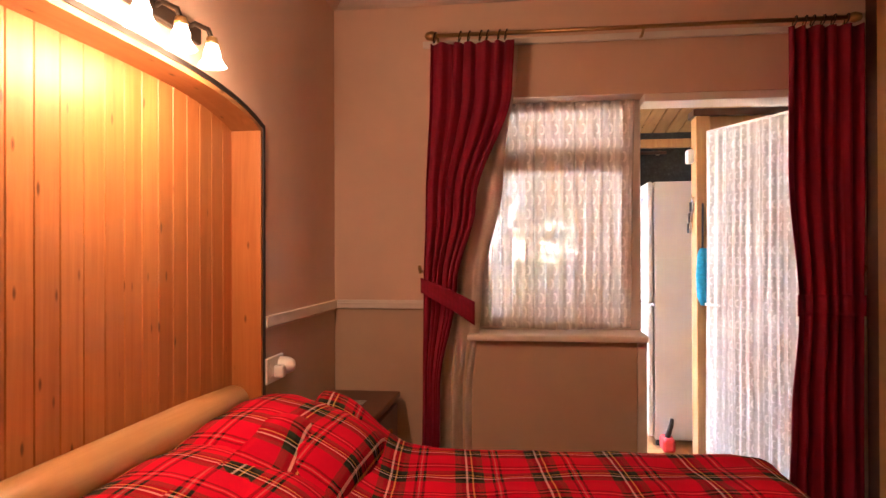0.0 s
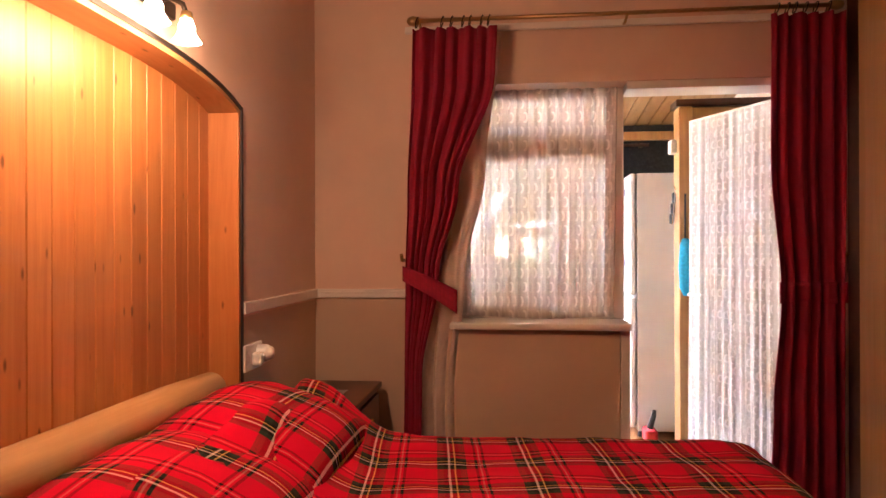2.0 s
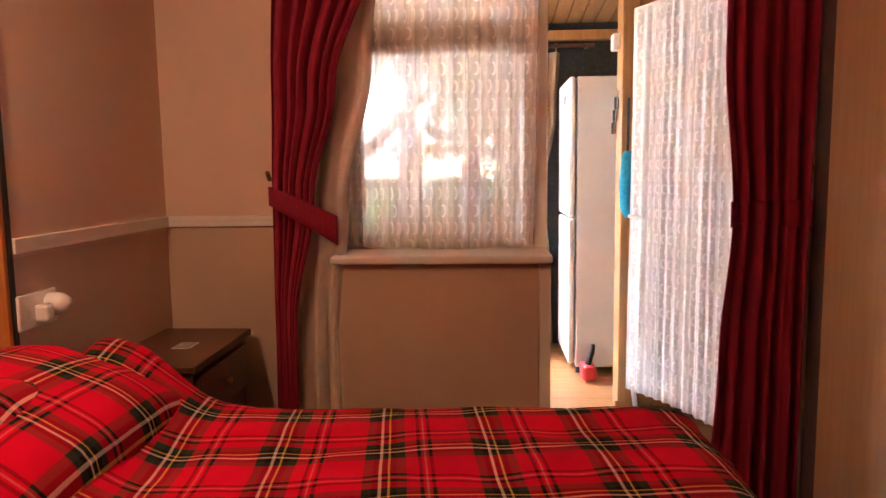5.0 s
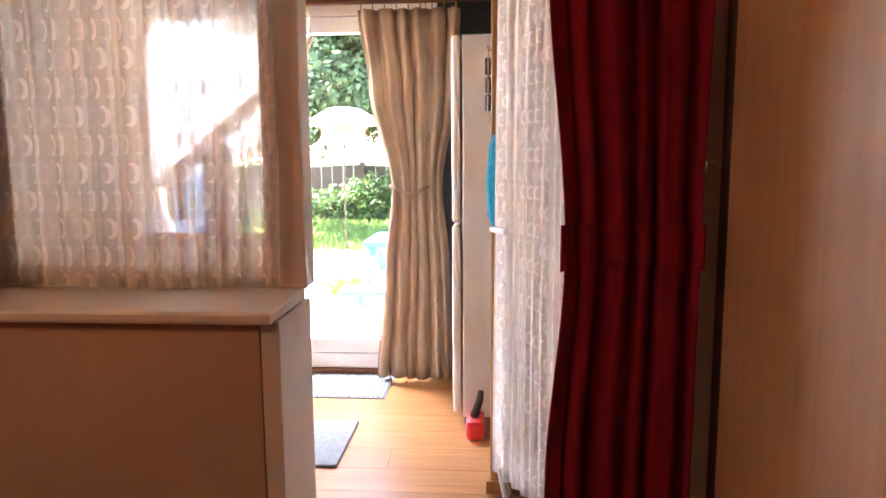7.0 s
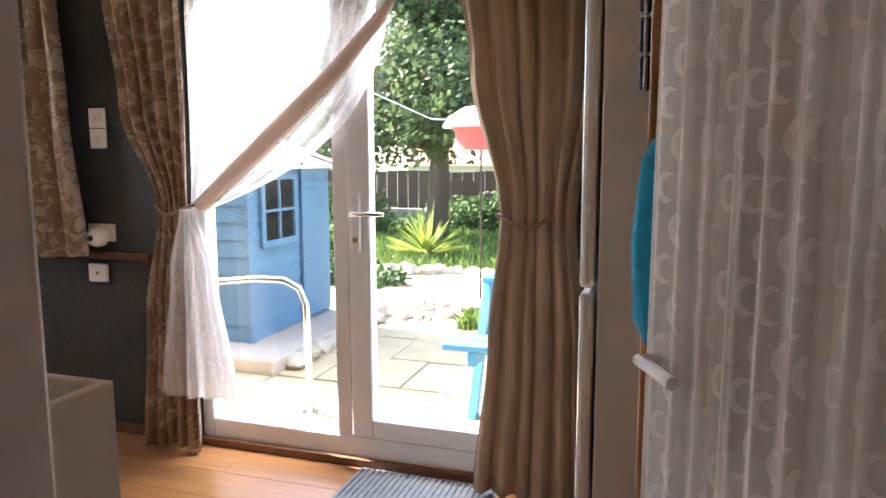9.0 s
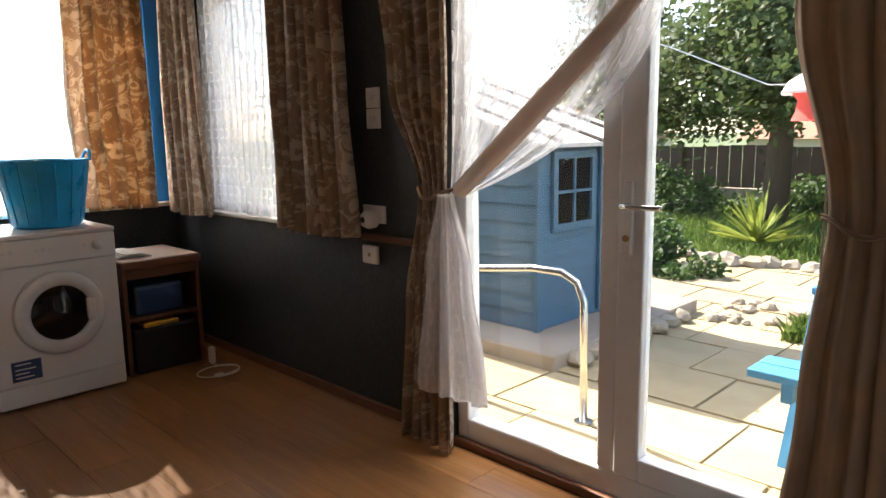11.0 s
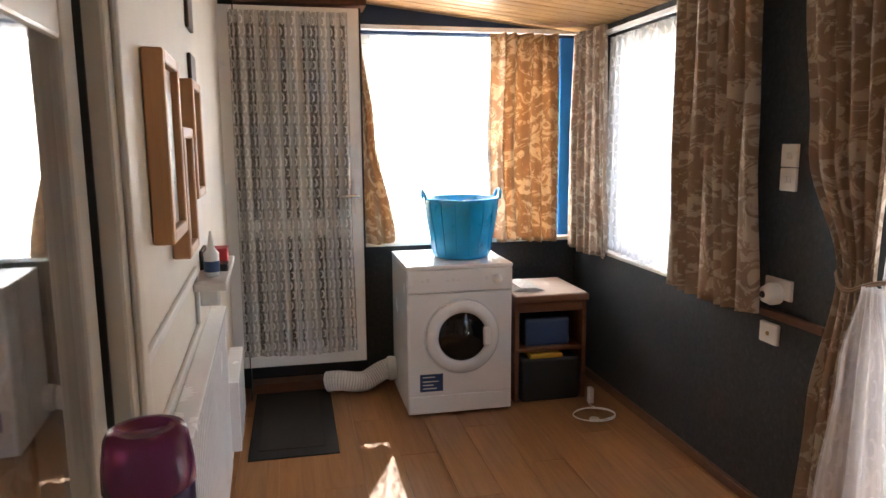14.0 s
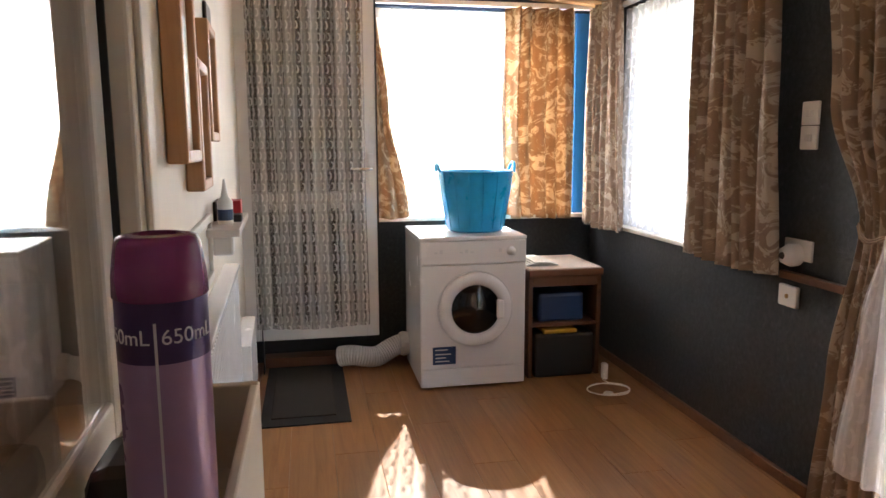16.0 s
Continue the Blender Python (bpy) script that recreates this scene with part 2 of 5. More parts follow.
FRAMEWOOD = pine("picture_frame_pine", (0.6, 0.33, 0.16), (0.45, 0.22, 0.09), "z", knots=False)
BLACK_TRIM_AND_SHADE = plain("black_edging_and_shade", (0.015, 0.012, 0.012), 0.5)
BRASS = plain("aged_brass", (0.45, 0.30, 0.13), 0.35, 0.9)
STEEL = plain("brushed_steel", (0.65, 0.64, 0.62), 0.25, 1.0)
BRONZE = plain("dark_bronze", (0.06, 0.045, 0.035), 0.4, 0.7)
REDCLOTH = drape_cloth("crimson_curtain_cloth", (0.30, 0.009, 0.04), stripes=True, glow=0.1)
LINING = drape_cloth("cream_lining_cloth", (0.7, 0.58, 0.5), glow=0.25)
# Beige cloth made golden: sun glowing through it is put into the colour.
SUNLITCLOTH = drape_cloth("sunlit_beige_floral_cloth", (0.38, 0.24, 0.135), (0.68, 0.55, 0.38), 10, glow=0.3)
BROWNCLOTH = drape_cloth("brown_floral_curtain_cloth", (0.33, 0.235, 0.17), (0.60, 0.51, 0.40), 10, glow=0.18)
BEIGECLOTH = drape_cloth("beige_striped_curtain_cloth", (0.44, 0.33, 0.23), glow=0.2, stripes=True)
NET = sheer("white_net", (0.92, 0.88, 0.84), 0.46, 0.68, (0.05, 0.065), 0.62)
NET_DOOR = sheer("white_lace_net", (0.95, 0.95, 0.95), 0.58, 0.8, (0.04, 0.055), 0.55, 0.18)
NET_SIDE = sheer("grey_lace_net", (0.88, 0.87, 0.85), 0.2, 0.72, (0.045, 0.06), 0.5, 0.4)
NET_WIN = sheer("fine_window_net", (0.92, 0.92, 0.92), 0.5, 0.8, (0.06, 0.08))
NET_GARDEN = sheer("feathered_garden_net", (0.9, 0.88, 0.88), 0.25, 0.6, (0.09, 0.16))
NET_LOWER = sheer("gathered_garden_net", (0.92, 0.9, 0.9), 0.75, 0.9, (0.05, 0.09), 0.6)
TARTAN = tartan("red_tartan")
GLASS = pane_glass("window_glass")
CAPGLASS = plain("purple_cap_plastic", (0.42, 0.09, 0.30), 0.2, vary=0.1)
PURPLE = plain("mauve_can_print", (0.38, 0.24, 0.42), 0.3, 0.2, vary=0.1)
CAPGLASS.node_tree.nodes["Principled BSDF"].inputs["Transmission Weight"].default_value = 0.5
DEEPPURPLE = plain("deep_purple_print", (0.06, 0.03, 0.12), 0.3, 0.3)
BROWNPRINT = plain("plum_can_print", (0.16, 0.06, 0.09), 0.3, 0.3)
LETTER = plain("pale_print", (0.75, 0.72, 0.75), 0.4)
BASKET = plain("turquoise_plastic", (0.01, 0.36, 0.72), 0.3, vary=0.15, scale=10)
BLACKGLASS = plain("dark_door_glass", (0.008, 0.008, 0.009), 0.05, vary=0.05)
DARKPLASTIC = plain("black_plastic", (0.02, 0.02, 0.022), 0.5)
NAVYLABEL = plain("navy_label", (0.02, 0.05, 0.14), 0.4)
YELLOW = plain("yellow_plastic", (0.55, 0.32, 0.03), 0.5)
REDPLASTIC = plain("red_plastic", (0.55, 0.03, 0.04), 0.4)
BLUEFLUFF = plain("blue_microfibre", (0.02, 0.38, 0.65), 0.9, vary=0.25, scale=60, bump=1, grain=200)
PAPER = plain("newsprint", (0.6, 0.58, 0.54), 0.8, vary=0.3, scale=60)
GREYRUG = plain("grey_carpet", (0.17, 0.18, 0.20), 0.95, vary=0.25, scale=40, bump=0.8, grain=400)
DARKMAT = plain("dark_coir_mat", (0.03, 0.024, 0.02), 0.95, vary=0.3, scale=50, bump=0.8, grain=300)
DARKMAT_EDGE = plain("black_rubber", (0.01, 0.008, 0.008), 0.8)
CARPET = plain("bedroom_carpet", (0.16, 0.15, 0.15), 0.95, vary=0.2, scale=30, bump=0.8, grain=400)
DUCT = plain("white_foil_duct", (0.7, 0.7, 0.68), 0.4)
PICTURE = plain("pale_print_paper", (0.45, 0.50, 0.48), 0.3, vary=0.35, scale=8)
SHEDBLUE = plain("blue_shed_paint", (0.055, 0.13, 0.20), 0.7, vary=0.15, scale=3, bump=0.4)
BENCHBLUE = plain("bright_blue_stain", (0.045, 0.22, 0.40), 0.6, vary=0.2, scale=6, bump=0.4)
SLAB = stone("sandstone_slab", (0.35, 0.275, 0.155), (0.48, 0.39, 0.23), 4)
GRIT = stone("joint_grit", (0.16, 0.13, 0.09), (0.26, 0.21, 0.15), 30)
CONCRETE = stone("weathered_concrete", (0.30, 0.25, 0.2), (0.42, 0.36, 0.29), 5)
ROCK = stone("rockery_stone", (0.28, 0.23, 0.17), (0.45, 0.39, 0.3), 10)
EARTH = stone("lawn_soil", (0.06, 0.09, 0.025), (0.13, 0.17, 0.05), 6)
GRASS = leafy("grass_blades", (0.06, 0.12, 0.02), (0.20, 0.26, 0.06))
TREELEAF = leafy("conifer_leaves", (0.055, 0.085, 0.03), (0.12, 0.16, 0.06))
HEDGELEAF = leafy("hedge_leaves", (0.02, 0.06, 0.012), (0.10, 0.16, 0.04))
YUCCALEAF = leafy("yucca_leaves", (0.22, 0.28, 0.04), (0.45, 0.48, 0.14))
BARK = stone("bark", (0.07, 0.05, 0.035), (0.14, 0.1, 0.07), 12)
FENCE = stone("dark_fence_timber", (0.05, 0.035, 0.025), (0.1, 0.07, 0.05), 8)
RENDER_WALL = stone("house_render", (0.5, 0.46, 0.4), (0.6, 0.56, 0.5), 5)
TILE_ROOF = stone("roof_tiles", (0.3, 0.15, 0.09), (0.42, 0.22, 0.14), 10)
FELT = stone("pale_roof_felt", (0.5, 0.49, 0.46), (0.62, 0.6, 0.57), 6)
PARASOL_W = drape_cloth("white_parasol_cloth", (0.8, 0.78, 0.76), glow=0.3)
PARASOL_R = drape_cloth("red_parasol_cloth", (0.75, 0.12, 0.1), glow=0.4)


# ---- mesh helpers ----
def add_box(bm, x0, x1, y0, y1, z0, z1, bevel=0.0):
    m = bmesh.ops.create_cube(bm, size=1, matrix=Matrix.Translation(((x0 + x1) / 2, (y0 + y1) / 2, (z0 + z1) / 2)) @ Matrix.Diagonal((x1 - x0, y1 - y0, z1 - z0, 1)))
    if bevel:
        edges = {e for v in m["verts"] for e in v.link_edges}
        bmesh.ops.bevel(bm, geom=list(edges), offset=bevel, segments=2, affect="EDGES", profile=0.5)
    return bm


def boxm(x0, x1, y0, y1, z0, z1, bevel=0.003):
    return add_box(bmesh.new(), x0, x1, y0, y1, z0, z1, bevel)


def add_tube(bm, pts, radius, seg=10):
    """A round bar along a list of points; radius may be a list."""
    pts = [Vector(p) for p in pts]
    rs = radius if isinstance(radius, (list, tuple)) else [radius] * len(pts)
    rings = []
    for i, p in enumerate(pts):
        d = (pts[min(i + 1, len(pts) - 1)] - pts[max(i - 1, 0)]).normalized()
        a = d.orthogonal().normalized() if i == 0 else (ref - d * ref.dot(d)).normalized()
        ref = a
        b = d.cross(a)
        rings.append([bm.verts.new(p + (a * math.cos(q) + b * math.sin(q)) * rs[i]) for q in (2 * math.pi * j / seg for j in range(seg))])
    for r0, r1 in zip(rings, rings[1:]):
        for j in range(seg):
            bm.faces.new((r0[j], r0[(j + 1) % seg], r1[(j + 1) % seg], r1[j]))
    bm.faces.new(rings[0][::-1])
    bm.faces.new(rings[-1])
    return bm


def tube(pts, radius, seg=10):
    return add_tube(bmesh.new(), pts, radius, seg)


def lathe(profile, seg=28, at=(0, 0, 0), axis="z", closed=False):
    """Turned shape from (radius, height) pairs round an upright or lying axis."""
    bm = bmesh.new()
    rings = []
    for r, h in profile:
        ring = []
        for j in range(seg):
            q = 2 * math.pi * j / seg
            p = (r * math.cos(q), r * math.sin(q), h)
            if axis == "x":
                p = (h, p[0], p[1])
            elif axis == "y":
                p = (p[0], h, p[1])
            ring.append(bm.verts.new(Vector(p) + Vector(at)))
        rings.append(ring)
    for r0, r1 in zip(rings, rings[1:]):
        for j in range(seg):
            bm.faces.new((r0[j], r0[(j + 1) % seg], r1[(j + 1) % seg], r1[j]))
    if closed:
        bm.faces.new(rings[0][::-1])
        bm.faces.new(rings[-1])
    bmesh.ops.recalc_face_normals(bm, faces=bm.faces)
    return bm


def part(name, bm, material, parent=None, label="", smooth=False):
    me = bpy.data.meshes.new(name)
    bm.to_mesh(me)
    bm.free()
    me.materials.append(material)
    if smooth:
        me.polygons.foreach_set("use_smooth", [True] * len(me.polygons))
    ob = new(name, me)
    if parent is not None:
        ob.parent = parent
        ob.matrix_parent_inverse = parent.matrix_world.inverted()
    if label:
        ob["label"] = label
    return ob


def thing(name, label, category, at=(0, 0, 0), group="", kind=""):
    ob = new(name)
    ob.location = at
    ob.matrix_world = Matrix.Translation(at)
    return tagged(ob, label, category, group, kind)


def structure(name, bm, material, label, smooth=False):
    return tagged(part(name, bm, material, smooth=smooth), label, name.split("_")[0], kind="structure")


def cloth(rows, folds, amp, axis="x", n=None, thick=0.004, seed=0, cols=None, flare=0.0):
    """Hanging cloth: rows of (z, start, end, depth) from top to bottom, gathered into folds."""
    rng = random.Random(seed)
    ph = [rng.uniform(0, 6.28) for _ in range(4)]
    cols = cols or folds * 8
    steps = n or 40
    bm = bmesh.new()
    uvl = bm.loops.layers.uv.new("UVMap")
    zs = [r[0] for r in rows]
    width = max(abs(r[2] - r[1]) for r in rows) * 1.6
    grid = []
    for i in range(steps + 1):
        z = zs[0] + (zs[-1] - zs[0]) * i / steps
        k = max(j for j in range(len(rows)) if zs[j] >= z - 1e-6)
        k = min(k, len(rows) - 2)
        f = (zs[k] - z) / max(1e-6, zs[k] - zs[k + 1])
        f = f * f * (3 - 2 * f)
        a, b, d = (rows[k][c] + (rows[k + 1][c] - rows[k][c]) * f for c in (1, 2, 3))
        squeeze = min(1.0, abs(b - a) / (width / 1.6) + 0.25)
        line = []
        for j in range(cols + 1):
            u = j / cols
            w = u + 0.35 / folds * math.sin(2 * math.pi * u * 2.3 + ph[0]) * 0.4
            o = amp * squeeze * (math.sin(2 * math.pi * folds * w + ph[1] + 0.5 * math.sin(z * 2 + ph[2])) + 0.35 * math.sin(4.6 * math.pi * folds * w + ph[3] + z * 1.3))
            s = a + (b - a) * u + 0.15 * amp * math.cos(2 * math.pi * folds * w + ph[1])
            zz = z + (0.006 * math.sin(7 * u + ph[2]) if i == steps else 0)
            p = (s, d + o, zz) if axis == "x" else (d + o, s, zz)
            line.append((bm.verts.new(p), (u * width, z)))
        grid.append(line)
    for i in range(steps):
        for j in range(cols):
            q = [grid[i][j], grid[i][j + 1], grid[i + 1][j + 1], grid[i + 1][j]]
            face = bm.faces.new([v for v, _ in q])
            face.smooth = True
            for loop, (_, uv) in zip(face.loops, q):
                loop[uvl].uv = uv
    return bm


def thicken(ob, t=0.003):
    mod = ob.modifiers.new("thickness", "SOLIDIFY")
    mod.thickness = t
    mod.offset = 0
    return ob


def leaf_cloud(points, size, rng, bm=None):
    """Many small leaf blades round the given points."""
    verts, faces = [], []
    for p, s in points:
        d = Vector((rng.gauss(0, 1), rng.gauss(0, 1), rng.gauss(0, 0.7))).normalized()
        side = d.orthogonal().normalized() * s * 0.32
        tip = d * s
        p = Vector(p)
        i = len(verts)
        verts += [p - side * 0.4, p + tip * 0.45 - side, p + tip, p + tip * 0.45 + side]
        faces.append((i, i + 1, i + 2, i + 3))
    me = bpy.data.meshes.new("leaves")
    me.from_pydata(verts, [], faces)
    return me


def mesh_part(name, me, material, parent=None, label=""):
    me.materials.append(material)
    ob = new(name, me)
    if parent is not None:
        ob.parent = parent
        ob.matrix_parent_inverse = parent.matrix_world.inverted()
    if label:
        ob["label"] = label
    return ob


# ================= structure: bedroom =================
structure("floor_bedroom", boxm(-1.62, 1.6, -3.9, 0.0, -0.2, 0.0, 0), CARPET, "dark grey carpeted bedroom floor")
structure("ceiling_bedroom", boxm(-1.62, 1.6, -3.9, 0.0, 2.46, 2.56, 0), CEIL, "warm white painted bedroom ceiling")
structure("wall_south", boxm(-1.62, 1.6, -3.98, -3.9, 0, 2.5, 0), CREAM, "plain cream bedroom wall behind the bed")
structure("wall_east", boxm(1.5, 1.6, -3.9, 0, 0, 2.5, 0), CREAM, "plain cream wall behind the wardrobe")
YA, YB, ZS = -0.865, -3.0, 1.712


def arch_z(y, add=0.0):
    f = (y - (YA + YB) / 2) / ((YA - YB) / 2)
    return ZS + 0.073 * max(0, 1 - abs(f) ** 5) + add


# west wall with an arched recess
bm = bmesh.new()
add_box(bm, -1.62, -1.40, YA, 0.0, 1.02, 2.46)
add_box(bm, -1.62, -1.40, -3.9, YB, 0, 2.46)
N = 32
for i in range(N):
    y0, y1 = YA + (YB - YA) * i / N, YA + (YB - YA) * (i + 1) / N
    vs = [bm.verts.new(p) for p in ((-1.40, y0, arch_z(y0)), (-1.40, y1, arch_z(y1)), (-1.40, y1, 2.46), (-1.40, y0, 2.46))]
    bm.faces.new(vs)
structure("wall_west", bm, CREAM, "cream painted wall with an arched recess")
structure("wall_west_lower", boxm(-1.62, -1.40, YA, 0.0, 0, 1.02, 0), LOWER, "beige lower wall below the dado rail")
structure("wall_recess", boxm(-1.62, -1.545, YB, YA, 0, 1.9, 0), CREAM, "plain backing of the arched recess")

# pine headboard panel in the recess
panel = thing("headboard_panel", "orange varnished knotty pine boarding filling an arched recess", "headboard", (-1.5, -1.9, 0))
w = 0.079
y = YA - 0.004
while y > YB + 0.02:
    yb = max(y - w, YB)
    bm = bmesh.new()
    g = 0.0006
    nz = 5
    pr = [(-1.545, y - g), (-1.5025, y - g), (-1.5, y - g - 0.0025), (-1.5, yb + g + 0.0025), (-1.5025, yb + g), (-1.545, yb + g)]
    lo = [bm.verts.new((a, b, 0.4)) for a, b in pr]
    hi = [bm.verts.new((a, b, arch_z(b, 0.02))) for a, b in pr]
    for i in range(len(pr)):
        j = (i + 1) % len(pr)
        bm.faces.new((lo[i], lo[j], hi[j], hi[i]))
    bm.faces.new(hi)
    bmesh.ops.recalc_face_normals(bm, faces=bm.faces)
    part("board", bm, PINE_V, panel)
    y -= w
part("side_lining", boxm(-1.505, -1.396, YA - 0.016, YA - 0.001, 0.4, ZS - 0.004, 0.002), PINE_V, panel)
part("side_lining", boxm(-1.505, -1.396, YB + 0.001, YB + 0.016, 0.4, ZS - 0.004, 0.002), PINE_V, panel)
bm = bmesh.new()
edge = bmesh.new()
for i in range(N):
    y0, y1 = YA + (YB - YA) * i / N, YA + (YB - YA) * (i + 1) / N
    for target, xa, xb, za, zb in ((bm, -1.505, -1.396, -0.016, -0.001), (edge, -1.401, -1.392, 0.0, 0.014)):
        c = [(xa, y0, arch_z(y0, za)), (xb, y0, arch_z(y0, za)), (xb, y0, arch_z(y0, zb)), (xa, y0, arch_z(y0, zb))]
        d = [(xa, y1, arch_z(y1, za)), (xb, y1, arch_z(y1, za)), (xb, y1, arch_z(y1, zb)), (xa, y1, arch_z(y1, zb))]
        va, vb = [target.verts.new(p) for p in c], [target.verts.new(p) for p in d]
        for a in range(4):
            b = (a + 1) % 4
            target.faces.new((va[a], va[b], vb[b], vb[a]))
bmesh.ops.remove_doubles(bm, verts=bm.verts, dist=0.0002)
bmesh.ops.remove_doubles(edge, verts=edge.verts, dist=0.0002)
part("arch_lining", bm, PINE_Y, panel)
add_box(edge, -1.401, -1.392, YA, YA + 0.014, 0.4, ZS + 0.012)
part("edging", edge, BLACK_TRIM_AND_SHADE, panel, "thin black edging strip")

# north wall of the bedroom, with window and doorway
bm = bmesh.new()
add_box(bm, -1.62, -0.93, 0.0, 0.2, 1.06, 2.46)
add_box(bm, -0.93, 0.86, 0.02, 0.2, 1.985, 2.46)
add_box(bm, 0.80, 1.6, 0.0, 0.2, 0, 2.46)
add_box(bm, -0.93, 0.80, 0.0, 0.02, 2.25, 2.46)
structure("wall_north", bm, CREAM, "cream painted wall with a window and a doorway")
bm = bmesh.new()
add_box(bm, -1.62, -0.93, 0.002, 0.2, 0, 1.06)
add_box(bm, -0.93, -0.775, 0.0, 0.05, 0.90, 1.985)
add_box(bm, -0.93, -0.045, -0.05, 0.2, 0, 0.90)
structure("wall_north_lower", bm, LOWER, "beige lower wall below the window sill")
SKEW = Matrix.Translation((-0.86, 0.23, 0)) @ Matrix.Rotation(radians(2.0), 4, "Z") @ Matrix.Translation((0.86, -0.23, 0))


def along_house(ob):
    """Turn a thing with the house wall, which runs two degrees off the square."""
    ob.matrix_world = SKEW @ ob.matrix_world
    return ob


bm = boxm(-4.04, -0.86, 0.2, 0.23, 0, 2.46, 0)
add_box(bm, -4.04, -1.65, 0.06, 0.199, 0, 2.46)
along_house(structure("wall_sunroom_south", bm, SUNWALL, "cream painted house wall inside the sunroom"))
bm = boxm(-0.98, 0.84, -0.02, 0.002, 2.215, 2.245, 0.004)
structure("trim_lintel", bm, WHITE, "white ledge above the window")
rail = thing("baseboard_dado", "cream moulded dado rail round the bedroom", "trim", (-1.39, 0, 1.05), kind="structure")
part("north_rail", tube([(-1.4, 0.0, 1.055), (-0.935, 0.0, 1.055)], 0.014, 8), WHITE, rail)
part("north_rail", boxm(-1.4, -0.935, -0.012, 0.0, 1.03, 1.07), WHITE, rail)
part("west_rail", boxm(-1.402, -1.386, YA + 0.016, 0.0, 1.03, 1.07), WHITE, rail)
bm = bmesh.new()
add_tube(bm, [(-1.40, 0.0, 2.46), (0.86, 0.0, 2.46)], 0.05, 10)
add_tube(bm, [(-1.40, 0.0, 2.46), (-1.40, -3.9, 2.46)], 0.05, 10)
structure("trim_coving", bm, CEIL, "warm white coving below the ceiling", True)

# bedroom window
WIN_SKEW = Matrix.Translation((-0.05, 0.24, 0)) @ Matrix.Rotation(radians(2.0), 4, "Z") @ Matrix.Translation((0.05, -0.24, 0))
win = thing("window_1", "white painted bedroom window with a top light", "window", (-0.5, 0.1, 0.93), kind="structure")
for nm, b in (("lining", (-0.93, -0.778, 0.05, 0.199, 0.925, 1.985)), ("frame_post", (-0.764, -0.70, 0.16, 0.242, 0.925, 1.985)), ("frame_post", (-0.095, -0.0, 0.15, 0.242, 0.925, 1.985)),
              ("frame_rail", (-0.70, -0.095, 0.16, 0.24, 0.925, 0.985)), ("frame_rail", (-0.70, -0.095, 0.16, 0.24, 1.93, 1.985)),
              ("transom", (-0.70, -0.095, 0.16, 0.24, 1.655, 1.745))):
    o = part(nm, boxm(*b, 0.006), WHITE, win)
    if nm != "lining":
        o.matrix_basis = WIN_SKEW
for z0, z1 in ((0.985, 1.655), (1.745, 1.93)):
    p = part("pane", boxm(-0.70, -0.095, 0.228, 0.232, z0, z1, 0), GLASS, win, "clear glass pane")
    p.visible_shadow = False
    p.matrix_basis = WIN_SKEW
sill = part("sill", boxm(-0.775, 0.0, -0.105, 0.158, 0.90, 0.928, 0.008), WHITE, win, "white window board")
part("sill_end", boxm(-0.043, -0.002, -0.048, 0.2, 0.0, 0.895, 0.003), WHITE, win, "white painted corner board")
for nm, b in (("architrave", (-0.86, -0.773, 0.201, 0.255, 0.7, 2.1)), ("architrave", (-0.848, -0.80, 0.255, 0.267, 0.7, 2.1)), ("architrave", (-0.773, 0.0, 0.203, 0.25, 1.99, 2.1))):
    part(nm, boxm(*b, 0.006), SUNWALL, win)
part("dark_seal", boxm(-0.772, -0.766, 0.19, 0.225, 0.93, 1.98, 0), BLACK_TRIM_AND_SHADE, win)
doorfr = thing("door_1", "white doorway frame between bedroom and sunroom", "door frame", (0.4, 0.1, 0), kind="structure")
part("head", boxm(0.0, 0.80, 0.03, 0.2, 1.95, 1.985, 0.004), WHITE, doorfr)
part("jamb", boxm(0.775, 0.80, 0.03, 0.2, 0, 1.95, 0.004), WHITE, doorfr)
part("threshold", boxm(0.0, 0.775, 0.0, 0.2, -0.01, 0.012, 0.004), WHITE, doorfr)

# ================= structure: sunroom =================
structure("wall_sunroom_back", boxm(0.96, 1.06, 0.2, 2.45, 0, 2.46, 0), SUNWALL, "plain wall at the fridge end of the sunroom")


def roof_z(y):
    return 2.42 - (y - 0.2) * 0.105


# boarded sloping ceiling, one mesh
bm = bmesh.new()
x = -4.05
rng = random.Random(3)
while x < 1.0:
    z = rng.uniform(-0.001, 0.001)
    vs = []
    for (xx, dz) in ((x + 0.001, 0.006), (x + 0.008, 0), (x + 0.087, 0), (x + 0.094, 0.006)):
        vs.append((bm.verts.new((xx, 0.05, roof_z(0.05) + dz + z)), bm.verts.new((xx, 2.5, roof_z(2.5) + dz + z))))
    for (a, b), (c, d) in zip(vs, vs[1:]):
        bm.faces.new((a, b, d, c))
    x += 0.095
structure("ceiling_sunroom", bm, PINE_X, "sloping varnished pine board ceiling")
bm = bmesh.new()
add_box(bm, -4.2, 1.2, 0.0, 2.75, 2.50, 2.56)
structure("roof_sunroom", bm, FELT, "flat felt roof over the sunroom")

